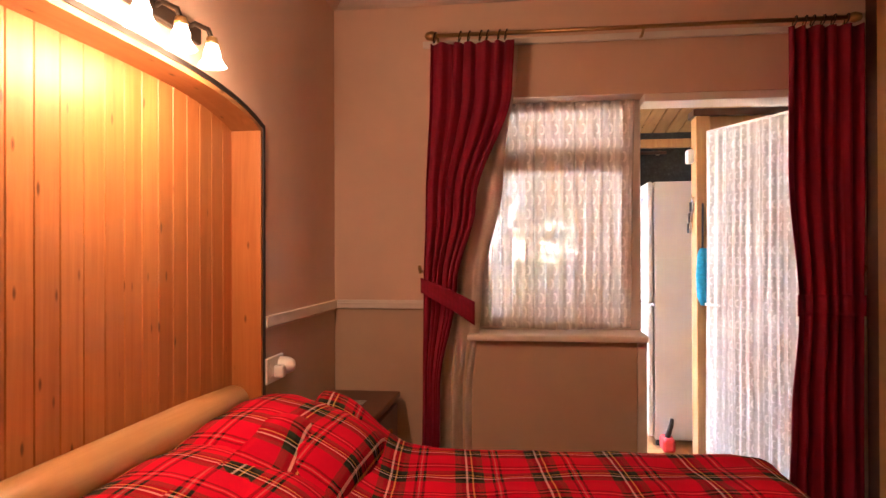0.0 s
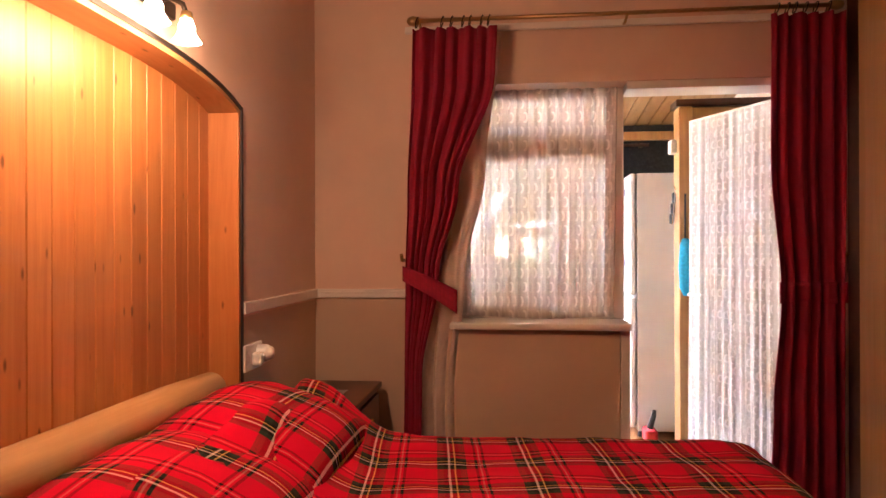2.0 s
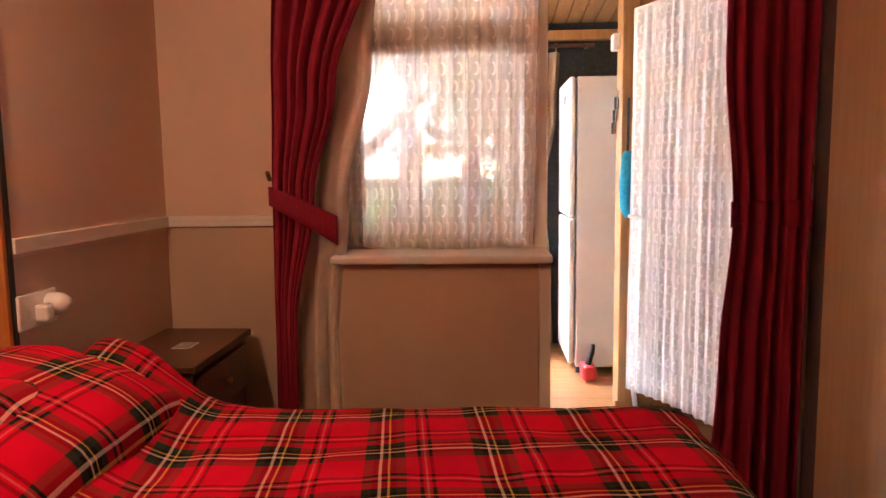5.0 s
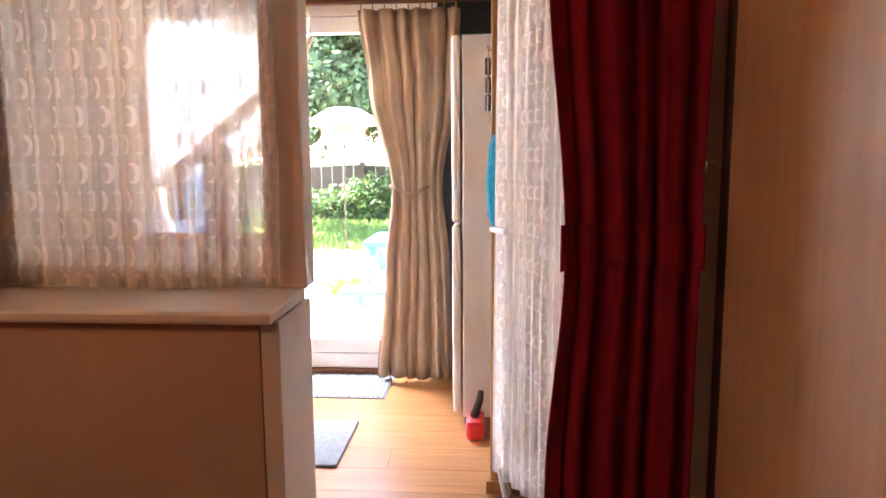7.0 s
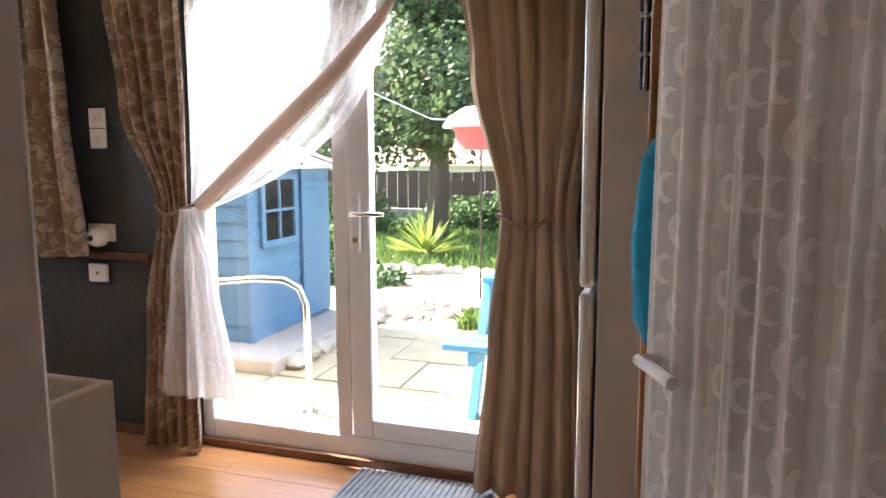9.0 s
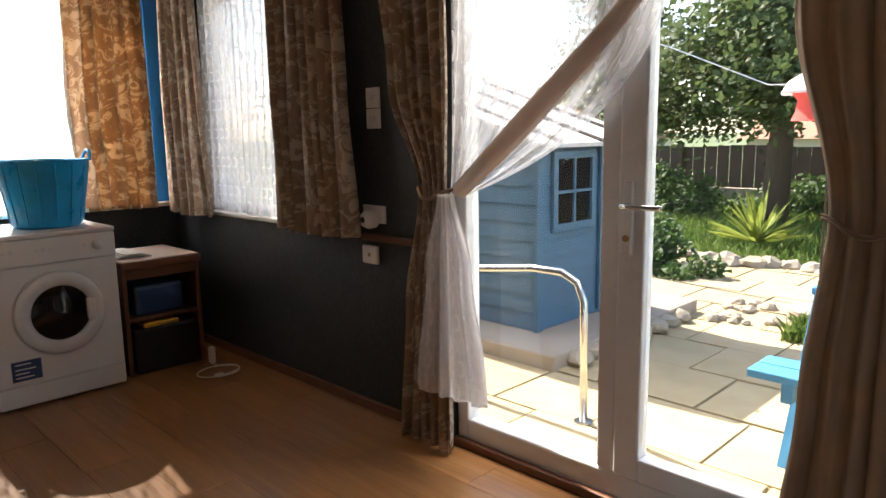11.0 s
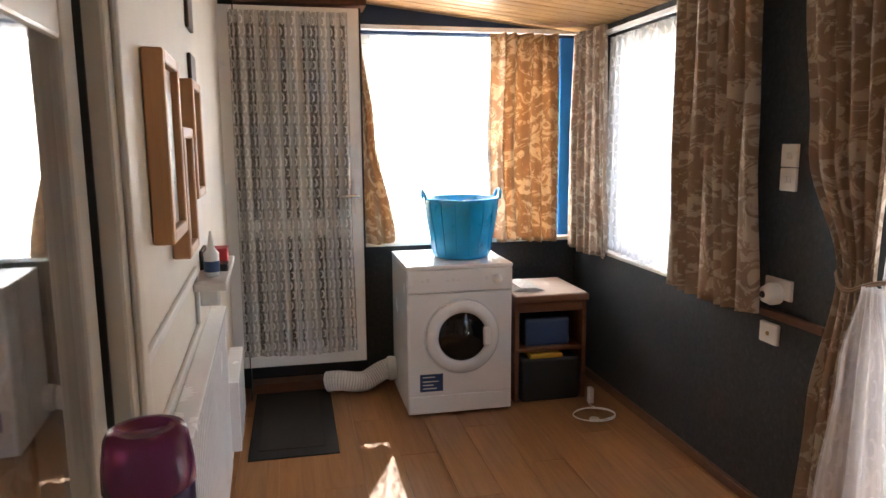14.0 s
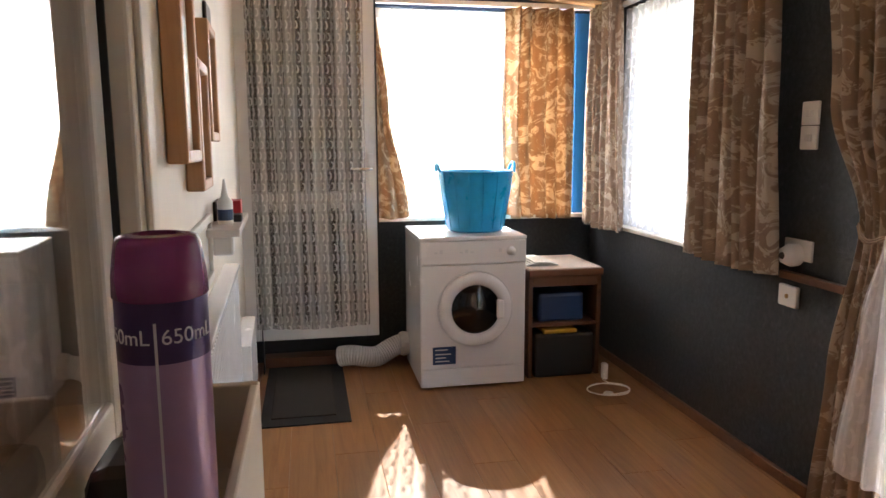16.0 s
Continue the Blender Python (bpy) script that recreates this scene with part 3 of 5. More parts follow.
NZ = 2.19
bm = bmesh.new()
add_box(bm, -4.06, -3.50, 2.35, 2.45, 0, NZ + 0.3)
add_box(bm, -3.50, -2.42, 2.35, 2.45, 0, 0.86)
add_box(bm, -3.50, -2.42, 2.35, 2.45, 2.12, NZ + 0.3)
add_box(bm, -2.42, -1.50, 2.35, 2.45, 0, NZ + 0.3)
add_box(bm, -1.50, 0.96, 2.35, 2.45, 2.04, NZ + 0.3)
add_box(bm, 0.14, 0.96, 2.35, 2.45, 0, 2.04)
structure("wall_sunroom_north", bm, CHARCOAL, "dark charcoal textured wallpaper under the sunroom window")
bm = bmesh.new()
add_box(bm, -4.12, -4.0, 0.0, 0.93, 0, 2.5)
add_box(bm, -4.12, -4.0, 0.93, 2.22, 0, 0.89)
add_box(bm, -4.12, -4.0, 2.22, 2.35, 0, 0.89)
structure("wall_sunroom_west", bm, CHARCOAL, "dark charcoal end wall of the sunroom")
bm = bmesh.new()
add_box(bm, -4.12, -4.0, 0.93, 2.35, 2.17, 2.5)
structure("wall_sunroom_west_top", bm, BLUEWALL, "navy painted wall above the end window")
structure("wall_sunroom_corner", boxm(-4.12, -4.0, 2.22, 2.35, 0.89, 2.17, 0), BLUEEDGE, "bright blue painted corner post between windows")
structure("trim_skirting", boxm(-3.98, -1.75, 2.325, 2.348, 0.002, 0.05, 0.004), TABLEWOOD, "low brown wooden skirting board")
along_house(structure("trim_skirting_back", boxm(-3.75, -1.0, 0.231, 0.245, 0.002, 0.09, 0.004), WHITE, "low white skirting board"))

west = thing("window_2", "white framed end window blazing with sun", "window", (-4.04, 1.5, 0.89), kind="structure")
for nm, b in (("frame_rail", (-4.09, -4.02, 0.93, 2.22, 0.89, 0.95)), ("frame_rail", (-4.09, -4.02, 0.93, 2.22, 2.11, 2.17)),
              ("frame_post", (-4.09, -4.02, 0.93, 0.99, 0.95, 2.11)), ("frame_post", (-4.09, -4.02, 2.16, 2.22, 0.95, 2.11)), ("frame_post", (-4.09, -4.02, 1.24, 1.31, 0.95, 2.11))):
    part(nm, boxm(*b, 0.006), UPVC, west)
for a, b in ((0.99, 1.24), (1.31, 2.16)):
    p = part("pane", boxm(-4.058, -4.054, a, b, 0.95, 2.11, 0), GLASS, west)
    p.visible_shadow = False
part("sill", boxm(-4.02, -3.93, 0.93, 2.34, 0.875, 0.90, 0.005), WHITE, west)
part("curtain_track", boxm(-3.99, -3.95, 0.93, 2.33, 2.185, 2.215, 0.004), UPVC, west)
nwin = thing("window_3", "white framed side window with net", "window", (-3.0, 2.4, 0.86), kind="structure")
for nm, b in (("frame_rail", (-3.50, -2.42, 2.36, 2.43, 0.86, 0.92)), ("frame_rail", (-3.50, -2.42, 2.36, 2.43, 2.06, 2.12)),
              ("frame_post", (-3.50, -3.44, 2.36, 2.43, 0.92, 2.06)), ("frame_post", (-2.48, -2.42, 2.36, 2.43, 0.92, 2.06))):
    part(nm, boxm(*b, 0.006), UPVC, nwin)
p = part("pane", boxm(-3.44, -2.48, 2.39, 2.394, 0.92, 2.06, 0), GLASS, nwin)
p.visible_shadow = False
part("sill", boxm(-3.55, -2.40, 2.29, 2.36, 0.85, 0.872, 0.005), WHITE, nwin)
part("curtain_track", boxm(-3.9, -2.0, 2.29, 2.32, 2.12, 2.145, 0.004), UPVC, nwin)

# laminate floor: boards laid along the room
floor = tagged(part("floor", boxm(-4.05, 1.0, 0.02, 2.4, -0.2, -0.012, 0), DARKMAT_EDGE), "honey brown laminate board floor", "floor", kind="structure")

# garden door
gd = thing("door_2", "white plastic framed glazed garden door with side light", "door", (-0.7, 2.4, 0), kind="structure")
for nm, b in (("frame_post", (-1.50, -1.44, 2.36, 2.44, 0.0, 2.04)), ("frame_post", (-0.825, -0.755, 2.36, 2.44, 0.12, 2.04)), ("frame_post", (0.08, 0.14, 2.36, 2.44, 0.0, 2.04)),
              ("frame_rail", (-1.44, 0.08, 2.36, 2.44, 1.98, 2.04)), ("frame_rail", (-1.44, 0.08, 2.36, 2.44, 0.03, 0.12))):
    part(nm, boxm(*b, 0.008), UPVC, gd)
part("inner_sill", boxm(-1.50, 0.14, 2.33, 2.36, 0.0, 0.035, 0.005), TABLEWOOD, gd, "worn brown wooden threshold")
p = part("pane", boxm(-1.44, -0.825, 2.398, 2.402, 0.12, 1.98, 0), GLASS, gd, "clear side light pane")
p.visible_shadow = False
leaf = part("leaf_frame", add_box(add_box(add_box(add_box(bmesh.new(), -0.75, -0.655, 2.345, 2.41, 0.125, 1.975, 0.008), -0.015, 0.075, 2.345, 2.41, 0.125, 1.975, 0.008), -0.655, -0.015, 2.345, 2.41, 0.125, 0.205, 0.006), -0.655, -0.015, 2.345, 2.41, 1.89, 1.975, 0.006), UPVC, gd, "white door leaf")
p = part("pane", boxm(-0.655, -0.015, 2.376, 2.38, 0.205, 1.89, 0), GLASS, leaf, "clear door pane")
p.visible_shadow = False
part("handle_plate", boxm(-0.725, -0.69, 2.325, 2.345, 0.90, 1.14, 0.006), UPVC, leaf, "white handle plate")
part("handle", tube([(-0.708, 2.335, 1.06), (-0.708, 2.29, 1.06), (-0.68, 2.285, 1.06), (-0.57, 2.287, 1.062)], 0.009, 8), STEEL, leaf, "silver lever handle", True)
part("keyhole", lathe([(0.001, 0), (0.011, 0), (0.011, 0.006), (0.001, 0.006)], 12, (-0.708, 2.318, 0.955), "y"), BRASS, leaf)
for nm, z in (("pole", 2.04),):
    gp = thing("curtain_pole", "brown wooden curtain pole above the garden door", "curtain pole", (-0.7, 2.25, 2.04))
    part("rod", tube([(-1.95, 2.26, 2.03), (0.5, 2.26, 2.03)], 0.013, 10), TABLEWOOD, gp, smooth=True)
    for xx in (-1.9, -0.7, 0.45):
        part("bracket", boxm(xx - 0.012, xx + 0.012, 2.26, 2.35, 2.02, 2.045), BRASS, gp)
structure("trim_beam", boxm(-1.7, 0.96, 2.30, 2.348, 2.075, 2.14, 0.004), PINE_POST, "pine board above the garden door")

# ================= bedroom things =================
# bed
def top_z(x, y):
    z = 0.625 + 0.012 * noise.noise((x * 4, y * 4, 1.3)) + 0.006 * noise.noise((x * 11, y * 11, 4))
    f = max(0.0, min(1.0, (-0.86 - x) / 0.36))
    f = f * f * (3 - 2 * f)
    z += f * (0.19 + 0.035 * noise.noise((x * 3.5, y * 3.5, 7)))
    g = max(0.0, min(1.0, (x + 1.12) / -0.25))
    z -= g * 0.03
    return z


def duvet_mesh(x0, x1, y0, y1, nx, ny, hang):
    bm = bmesh.new()
    uvl = bm.loops.layers.uv.new("UVMap")
    grid = []
    for i in range(nx + 1):
        row = []
        for j in range(ny + 1):
            u, v = i / nx, j / ny
            x, y = x0 + (x1 + hang - x0) * u, y0 - hang + (y1 - y0 + 2 * hang) * v
            sx, sy = x, y
            drop = 0.0
            r = 0.09
            over = x - (x1 - r)
            if over > 0:
                a = min(over / r, math.pi / 2)
                x = x1 - r + r * math.sin(a) + (0.012 * math.sin(sy * 17) if over > r else 0)
                drop += r * (1 - math.cos(a)) + max(0, over - r * math.pi / 2)
            for lim, sgn in ((y1, 1), (y0, -1)):
                over = sgn * (y - (lim - sgn * r))
                if over > 0:
                    a = min(over / r, math.pi / 2)
                    y = lim - sgn * r + sgn * (r * math.sin(a) + (0.012 * math.sin(sx * 15) if over > r else 0))
                    drop += r * (1 - math.cos(a)) + max(0, over - r * math.pi / 2)
            z = top_z(sx, min(max(sy, y0), y1)) - drop
            row.append((bm.verts.new((x, y, max(z, 0.12))), (sx * 0.97 + sy * 0.12, sy * 0.97 - sx * 0.10)))
        grid.append(row)
    for i in range(nx):
        for j in range(ny):
            q = [grid[i][j], grid[i + 1][j], grid[i + 1][j + 1], grid[i][j + 1]]
            f = bm.faces.new([a for a, _ in q])
            f.smooth = True
            for loop, (_, uv) in zip(f.loops, q):
                loop[uvl].uv = uv
    return bm


bed = thing("bed", "double bed base with a mattress against the pine panel", "bed", (-0.6, -1.42, 0))
part("base", boxm(-1.34, 0.18, -1.90, -0.78, 0.06, 0.32, 0.01), DARKWOOD, bed)
part("mattress", boxm(-1.34, 0.18, -1.90, -0.78, 0.32, 0.53, 0.04), LINING, bed)
for xx in (-1.3, 0.12):
    for yy in (-1.86, -0.84):
        part("leg", boxm(xx - 0.025, xx + 0.025, yy - 0.025, yy + 0.025, 0, 0.06), DARKWOOD, bed)
duvet = part("duvet", duvet_mesh(-1.20, 0.29, -1.93, -0.73, 90, 90, 0.22), TARTAN)
tagged(duvet, "rumpled red tartan duvet spread over the bed", "duvet")
thicken(duvet, 0.02)


def pillow(x, y, z, tilt):
    bm = bmesh.new()
    uvl = bm.loops.layers.uv.new("UVMap")
    n = 22
    for side in (1, -1):
        g = []
        for i in range(n + 1):
            r = []
            for j in range(n + 1):
                u, v = 2 * i / n - 1, 2 * j / n - 1
                h = 0.085 * (max(0, 1 - abs(u) ** 2.6) ** 0.55) * (max(0, 1 - abs(v) ** 2.6) ** 0.55)
                p = Vector((u * 0.235 * (1 - 0.06 * v * v), v * 0.34 * (1 - 0.05 * u * u), side * h + 0.006 * noise.noise((u * 3, v * 3, side))))
                r.append((bm.verts.new(p), (p.x + side * 0.05, p.y)))
            g.append(r)
        for i in range(n):
            for j in range(n):
                q = [g[i][j], g[i + 1][j], g[i + 1][j + 1], g[i][j + 1]]
                f = bm.faces.new([a for a, _ in (q if side > 0 else q[::-1])])
                f.smooth = True
                for loop in f.loops:
                    loop[uvl].uv = (loop.vert.co.x + 0.1, loop.vert.co.y)
    bmesh.ops.remove_doubles(bm, verts=bm.verts, dist=0.0005)
    ob = part("pillow", bm, TARTAN)
    ob.matrix_world = pose(x, y, z, 0, tilt, 0)
    return tagged(ob, "plump pillow in a red tartan case on the bed", "pillow", "pillows on the bed")


pillow(-1.17, -1.17, 0.73, 18)
pillow(-1.17, -1.70, 0.71, 18)
log = thing("bolster_rail", "smooth pale wooden log rail along the headboard", "rail", (-1.42, -1.9, 0.84))
bm = tube([(-1.43, -1.0, 0.815), (-1.43, -1.02, 0.815), (-1.43, -1.3, 0.82), (-1.43, -1.9, 0.815), (-1.43, -2.9, 0.81)], [0.03, 0.052, 0.056, 0.06, 0.058], 18)
part("log", bm, LOG, log, smooth=True)
part("ledge", boxm(-1.498, -1.35, -2.95, -0.90, 0.70, 0.755, 0.008), LOG, log)
part("support", boxm(-1.498, -1.36, -2.95, -0.90, 0.0, 0.70, 0.006), LOG, log)

# lamp bar with four glass shades
lampbar = thing("wall_light", "dark bronze wall light bar with four lit glass bell shades", "wall light", (-1.38, -1.65, 1.88))
part("bar", boxm(-1.398, -1.378, -1.97, -1.33, 1.855, 1.90, 0.006), BRONZE, lampbar)
SHADE = glow("lit_frosted_glass", (1.0, 0.62, 0.32), 0.8)
for i, yy in enumerate((-1.90, -1.731, -1.562, -1.402)):
    part("arm", tube([(-1.38, yy, 1.885), (-1.362, yy, 1.892), (-1.325, yy, 1.874), (-1.315, yy, 1.845)], 0.007, 8), BRONZE, lampbar, smooth=True)
    part("cap", lathe([(0.004, 0.02), (0.014, 0.016), (0.017, 0.0), (0.012, -0.004)], 16, (-1.315, yy, 1.836)), BRASS, lampbar, smooth=True)
    part("glass_shade", lathe([(0.014, 0.0), (0.018, -0.014), (0.022, -0.022), (0.021, -0.034), (0.027, -0.046), (0.037, -0.060), (0.034, -0.060), (0.022, -0.045), (0.017, -0.03)], 20, (-1.315, yy, 1.836)), SHADE, lampbar, "glowing frosted bell glass", True)
    lp = new("lamp_light", bpy.data.lights.new("lamp_light", "POINT"))
    lp.data.energy = 0.11
    lp.data.color = (1.0, 0.58, 0.32)
    lp.data.shadow_soft_size = 0.02
    lp.location = (-1.275, yy, 1.755)

# socket with plug on the west wall
sk = thing("wall_socket", "white double wall socket with a plug in it", "socket", (-1.39, -0.8, 0.88))
part("plate", boxm(-1.398, -1.385, -0.855, -0.70, 0.835, 0.925, 0.004), UPVC, sk)
part("plug", lathe([(0.002, 0.055), (0.02, 0.05), (0.03, 0.03), (0.032, 0.0)], 16, (-1.386, -0.73, 0.885), "x"), UPVC, sk, smooth=True)
part("plug", boxm(-1.386, -1.35, -0.80, -0.765, 0.85, 0.895, 0.008), UPVC, sk)

# bedside table
bt = thing("bedside_table", "dark mahogany bedside table in the corner", "bedside table", (-1.23, -0.35, 0))
part("top", boxm(-1.395, -1.08, -0.55, -0.06, 0.64, 0.665, 0.006), DARKWOOD, bt)
part("body", boxm(-1.385, -1.10, -0.53, -0.08, 0.30, 0.64, 0.004), DARKWOOD, bt)
dr = part("drawer", boxm(-1.10, -1.085, -0.51, -0.10, 0.47, 0.62, 0.004), DARKWOOD, bt)
part("knob", lathe([(0.003, 0.02), (0.012, 0.016), (0.008, 0.0)], 12, (-1.086, -0.3, 0.545), "x"), BRASS, dr, smooth=True)
for xx in (-1.375, -1.115):
    for yy in (-0.52, -0.10):
        part("leg", boxm(xx - 0.014, xx + 0.014, yy - 0.014, yy + 0.014, 0, 0.30), DARKWOOD, bt)
tagged(part("paper_card", boxm(-1.24, -1.18, -0.36, -0.28, 0.6655, 0.668, 0.0005), PAPER), "small white card lying on the bedside table", "card")

# curtain pole, rings and red curtains
pole = thing("curtain_pole", "thin aged brass curtain pole with ball ends", "curtain pole", (0, -0.12, 2.235))
part("rod", tube([(-0.92, -0.12, 2.235), (0.80, -0.12, 2.235)], 0.009, 10), BRASS, pole, smooth=True)
for xx in (-0.925, 0.81):
    part("finial", lathe([(0.002, -0.03), (0.016, -0.022), (0.022, 0), (0.016, 0.022), (0.002, 0.03)], 14, (xx, -0.12, 2.235), "x"), BRASS, pole, smooth=True)
for xx in (-0.90, -0.02, 0.785):
    part("bracket", tube([(xx, -0.12, 2.23), (xx, -0.06, 2.215), (xx, 0.0, 2.225)], 0.006, 8), BRASS, pole)
ring_xs = [-0.91, -0.80, -0.76, -0.71, -0.68, -0.63, -0.60, 0.58, 0.62, 0.65, 0.69, 0.73, 0.78]
for xx in ring_xs:
    pts = [(xx + 0.006 * math.sin(q), -0.12 + 0.022 * math.cos(q), 2.228 + 0.022 * math.sin(q)) for q in (2 * math.pi * k / 14 for k in range(15))]
    part("ring", tube(pts, 0.0028, 6), BRONZE, pole)


def curtain(name, rows, folds, amp, mat, label, seed, axis="x", category="curtain", cols=None, t=0.003, group=""):
    ob = part(name, cloth(rows, folds, amp, axis, seed=seed, cols=cols), mat)
    thicken(ob, t)
    return tagged(ob, label, category, group)


cl = thing("curtain", "crimson striped bedroom curtain with cream lining, tied back", "curtain", (-0.86, -0.12, 0.1), "red curtains")
a = part("cloth", cloth([(2.20, -0.93, -0.565, -0.12), (2.0, -0.935, -0.575, -0.12), (1.5, -0.955, -0.735, -0.12), (1.14, -0.965, -0.82, -0.12), (0.7, -0.97, -0.895, -0.12), (0.06, -0.98, -0.905, -0.12)], 6, 0.022, seed=1), REDCLOTH, cl)
thicken(a)
a = part("lining", cloth([(2.19, -0.90, -0.55, -0.055), (1.6, -0.90, -0.62, -0.05), (1.12, -0.90, -0.715, -0.05), (0.6, -0.92, -0.76, -0.055), (0.06, -0.93, -0.75, -0.055)], 3, 0.012, seed=2), LINING, cl, "cream lining")
thicken(a)
a = part("tieback", cloth([(1.0, 0, 1, 0), (0.0, 0, 1, 0)], 1, 0.0, n=3, cols=18), REDCLOTH, cl, "crimson tie band")
for v in a.data.vertices:
    u, h = v.co.x, v.co.z
    v.co = (-0.975 + 0.235 * u, -0.12 - 0.045 * math.sin(u * math.pi) , 1.175 - 0.105 * u + 0.012 * math.sin(3 * u) - 0.085 * (1 - h) * (0.75 + 0.45 * u))
thicken(a, 0.006)
part("tie_hook", tube([(-0.985, 0.0, 1.20), (-0.985, -0.08, 1.20), (-0.985, -0.1, 1.225)], 0.008, 8), BRASS, cl)
cr = thing("curtain", "crimson striped bedroom curtain gathered by a tie band", "curtain", (0.7, -0.12, 0.1), "red curtains")
a = part("cloth", cloth([(2.20, 0.55, 0.83, -0.13), (1.6, 0.545, 0.83, -0.13), (1.06, 0.582, 0.825, -0.13), (0.6, 0.55, 0.825, -0.13), (0.04, 0.525, 0.83, -0.13)], 5, 0.024, seed=5), REDCLOTH, cr)
thicken(a)
a = part("tieback", cloth([(1.11, 0.574, 0.83, -0.135), (1.03, 0.574, 0.83, -0.135)], 5, 0.027, n=4, seed=5), REDCLOTH, cr, "crimson tie band")
thicken(a, 0.005)
part("tie_hook", tube([(0.845, 0.0, 1.2), (0.845, -0.1, 1.2), (0.845, -0.12, 1.225)], 0.008, 8), BRASS, cr)
curtain("net_curtain", [(1.98, -0.772, -0.03, 0.125), (1.4, -0.772, -0.04, 0.125), (0.934, -0.77, -0.05, 0.122)], 13, 0.008, NET, "white lace net curtain across the bedroom window", 8, cols=150, t=0.001)

# wardrobe along the east wall
wd = thing("wardrobe", "tall pale pine wardrobe with plain panel doors", "wardrobe", (1.15, -1.6, 0))
part("body", boxm(0.872, 1.49, -3.2, -0.20, 0.0, 2.42, 0.004), WARDROBE_WOOD, wd)
ys = [-0.205, -0.74, -1.27, -1.80, -2.33, -2.86]
for ya, yb in zip(ys, ys[1:]):
    part("door", boxm(0.85, 0.870, yb + 0.004, ya - 0.004, 0.06, 2.38, 0.005), WARDROBE_WOOD, wd)
structure("trim_wardrobe_filler", boxm(0.90, 0.96, -0.195, -0.005, 0, 2.42, 0.003), DARKWOOD, "dark narrow filler board beside the wardrobe")

# ================= doorway and fridge end =================
ld = thing("glazed_door", "white glazed door with a lace net, swung open into the sunroom", "door", (0.78, 0.22, 0.2))
L = 0.70
ang = math.degrees(math.atan2(0.60, -0.285))
lm = pose(0.775, 0.225, 0, 0, 0, ang)
leafparts = []
for nm, b in (("stile", (0.0, 0.09, -0.02, 0.02, 0.19, 1.95)), ("stile", (L - 0.09, L, -0.02, 0.02, 0.19, 1.95)), ("rail", (0.09, L - 0.09, -0.02, 0.02, 0.19, 0.33)), ("rail", (0.09, L - 0.09, -0.02, 0.02, 1.86, 1.95)), ("rail", (0.09, L - 0.09, -0.02, 0.02, 0.86, 0.95))):
    leafparts.append(part(nm, boxm(*b, 0.004), WHITE, None))
for z0, z1 in ((0.33, 0.86), (0.95, 1.86)):
    p = part("pane", boxm(0.09, L - 0.09, -0.002, 0.002, z0, z1, 0), GLASS, None)
    p.visible_shadow = False
    leafparts.append(p)
leafparts.append(part("handle", tube([(L - 0.045, 0.02, 1.0), (L - 0.045, 0.06, 1.0), (L - 0.15, 0.062, 1.0)], 0.009, 8), UPVC, None, "white lever handle"))
n1 = part("net", cloth([(1.935, 0.0, L - 0.02, 0.030), (1.2, 0.0, L - 0.015, 0.032), (0.17, -0.01, L - 0.01, 0.034)], 11, 0.008, seed=12, cols=120), NET_DOOR, None, "white lace door net")
thicken(n1, 0.001)
leafparts.append(n1)
for p in leafparts:
    p.parent = ld
    p.matrix_parent_inverse = ld.matrix_world.inverted()
    p.matrix_basis = lm
part("door_stop", tube([(0.47, 0.80, 0.19), (0.50, 0.83, 0.012)], 0.012, 8), WHITE, ld)

cup = thing("tall_cupboard", "tall narrow pine cupboard beside the fridge", "cupboard", (0.68, 1.3, 0))
part("side_panel", boxm(0.437, 0.455, 1.041, 1.13, 0.0, 2.06, 0.003), PINE_POST, cup)
part("front_panel", boxm(0.515, 0.93, 1.02, 1.04, 0.0, 2.06, 0.003), PINE_POST, cup)
part("corner_post", boxm(0.435, 0.512, 0.985, 1.04, 0.0, 2.06, 0.005), PINE_POST, cup)
part("top", boxm(0.42, 0.95, 0.98, 1.14, 2.06, 2.10, 0.004), DARKWOOD, cup)
part("foot", boxm(0.42, 0.512, 0.972, 0.984, 0.0, 0.05, 0.003), PINE_POST, cup)
hk = thing("key_hooks", "bunches of keys on brass hooks on the cupboard side", "keys", (0.41, 1.3, 1.5))
for yy, zz in ((1.05, 1.60), (1.085, 1.54), (1.115, 1.48)):
    part("hook", tube([(0.437, yy, zz), (0.425, yy, zz), (0.42, yy, zz + 0.015)], 0.004, 6), BRASS, hk)
    part("ring", tube([(0.425, yy + 0.015 * math.cos(q), zz - 0.015 + 0.015 * math.sin(q)) for q in (2 * math.pi * k / 10 for k in range(11))], 0.002, 5), STEEL, hk)
    part("key", boxm(0.421, 0.427, yy - 0.008, yy + 0.008, zz - 0.09, zz - 0.03, 0.001), STEEL, hk)
    part("fob", boxm(0.412, 0.434, yy + 0.006, yy + 0.028, zz - 0.085, zz - 0.025, 0.006), DARKPLASTIC, hk)
sb = thing("door_chime", "small white plastic box on the cupboard side", "door chime", (0.41, 1.25, 1.9))
part("case", boxm(0.40, 0.437, 1.045, 1.12, 1.80, 1.88, 0.008), UPVC, sb)
du = thing("duster", "fluffy bright blue duster hanging from the post", "duster", (0.47, 0.95, 1.1))
bm = tube([(0.462, 0.955, 1.30), (0.460, 0.945, 1.27), (0.456, 0.935, 1.15), (0.458, 0.935, 1.03), (0.460, 0.94, 0.985)], [0.02, 0.033, 0.036, 0.034, 0.018], 20)
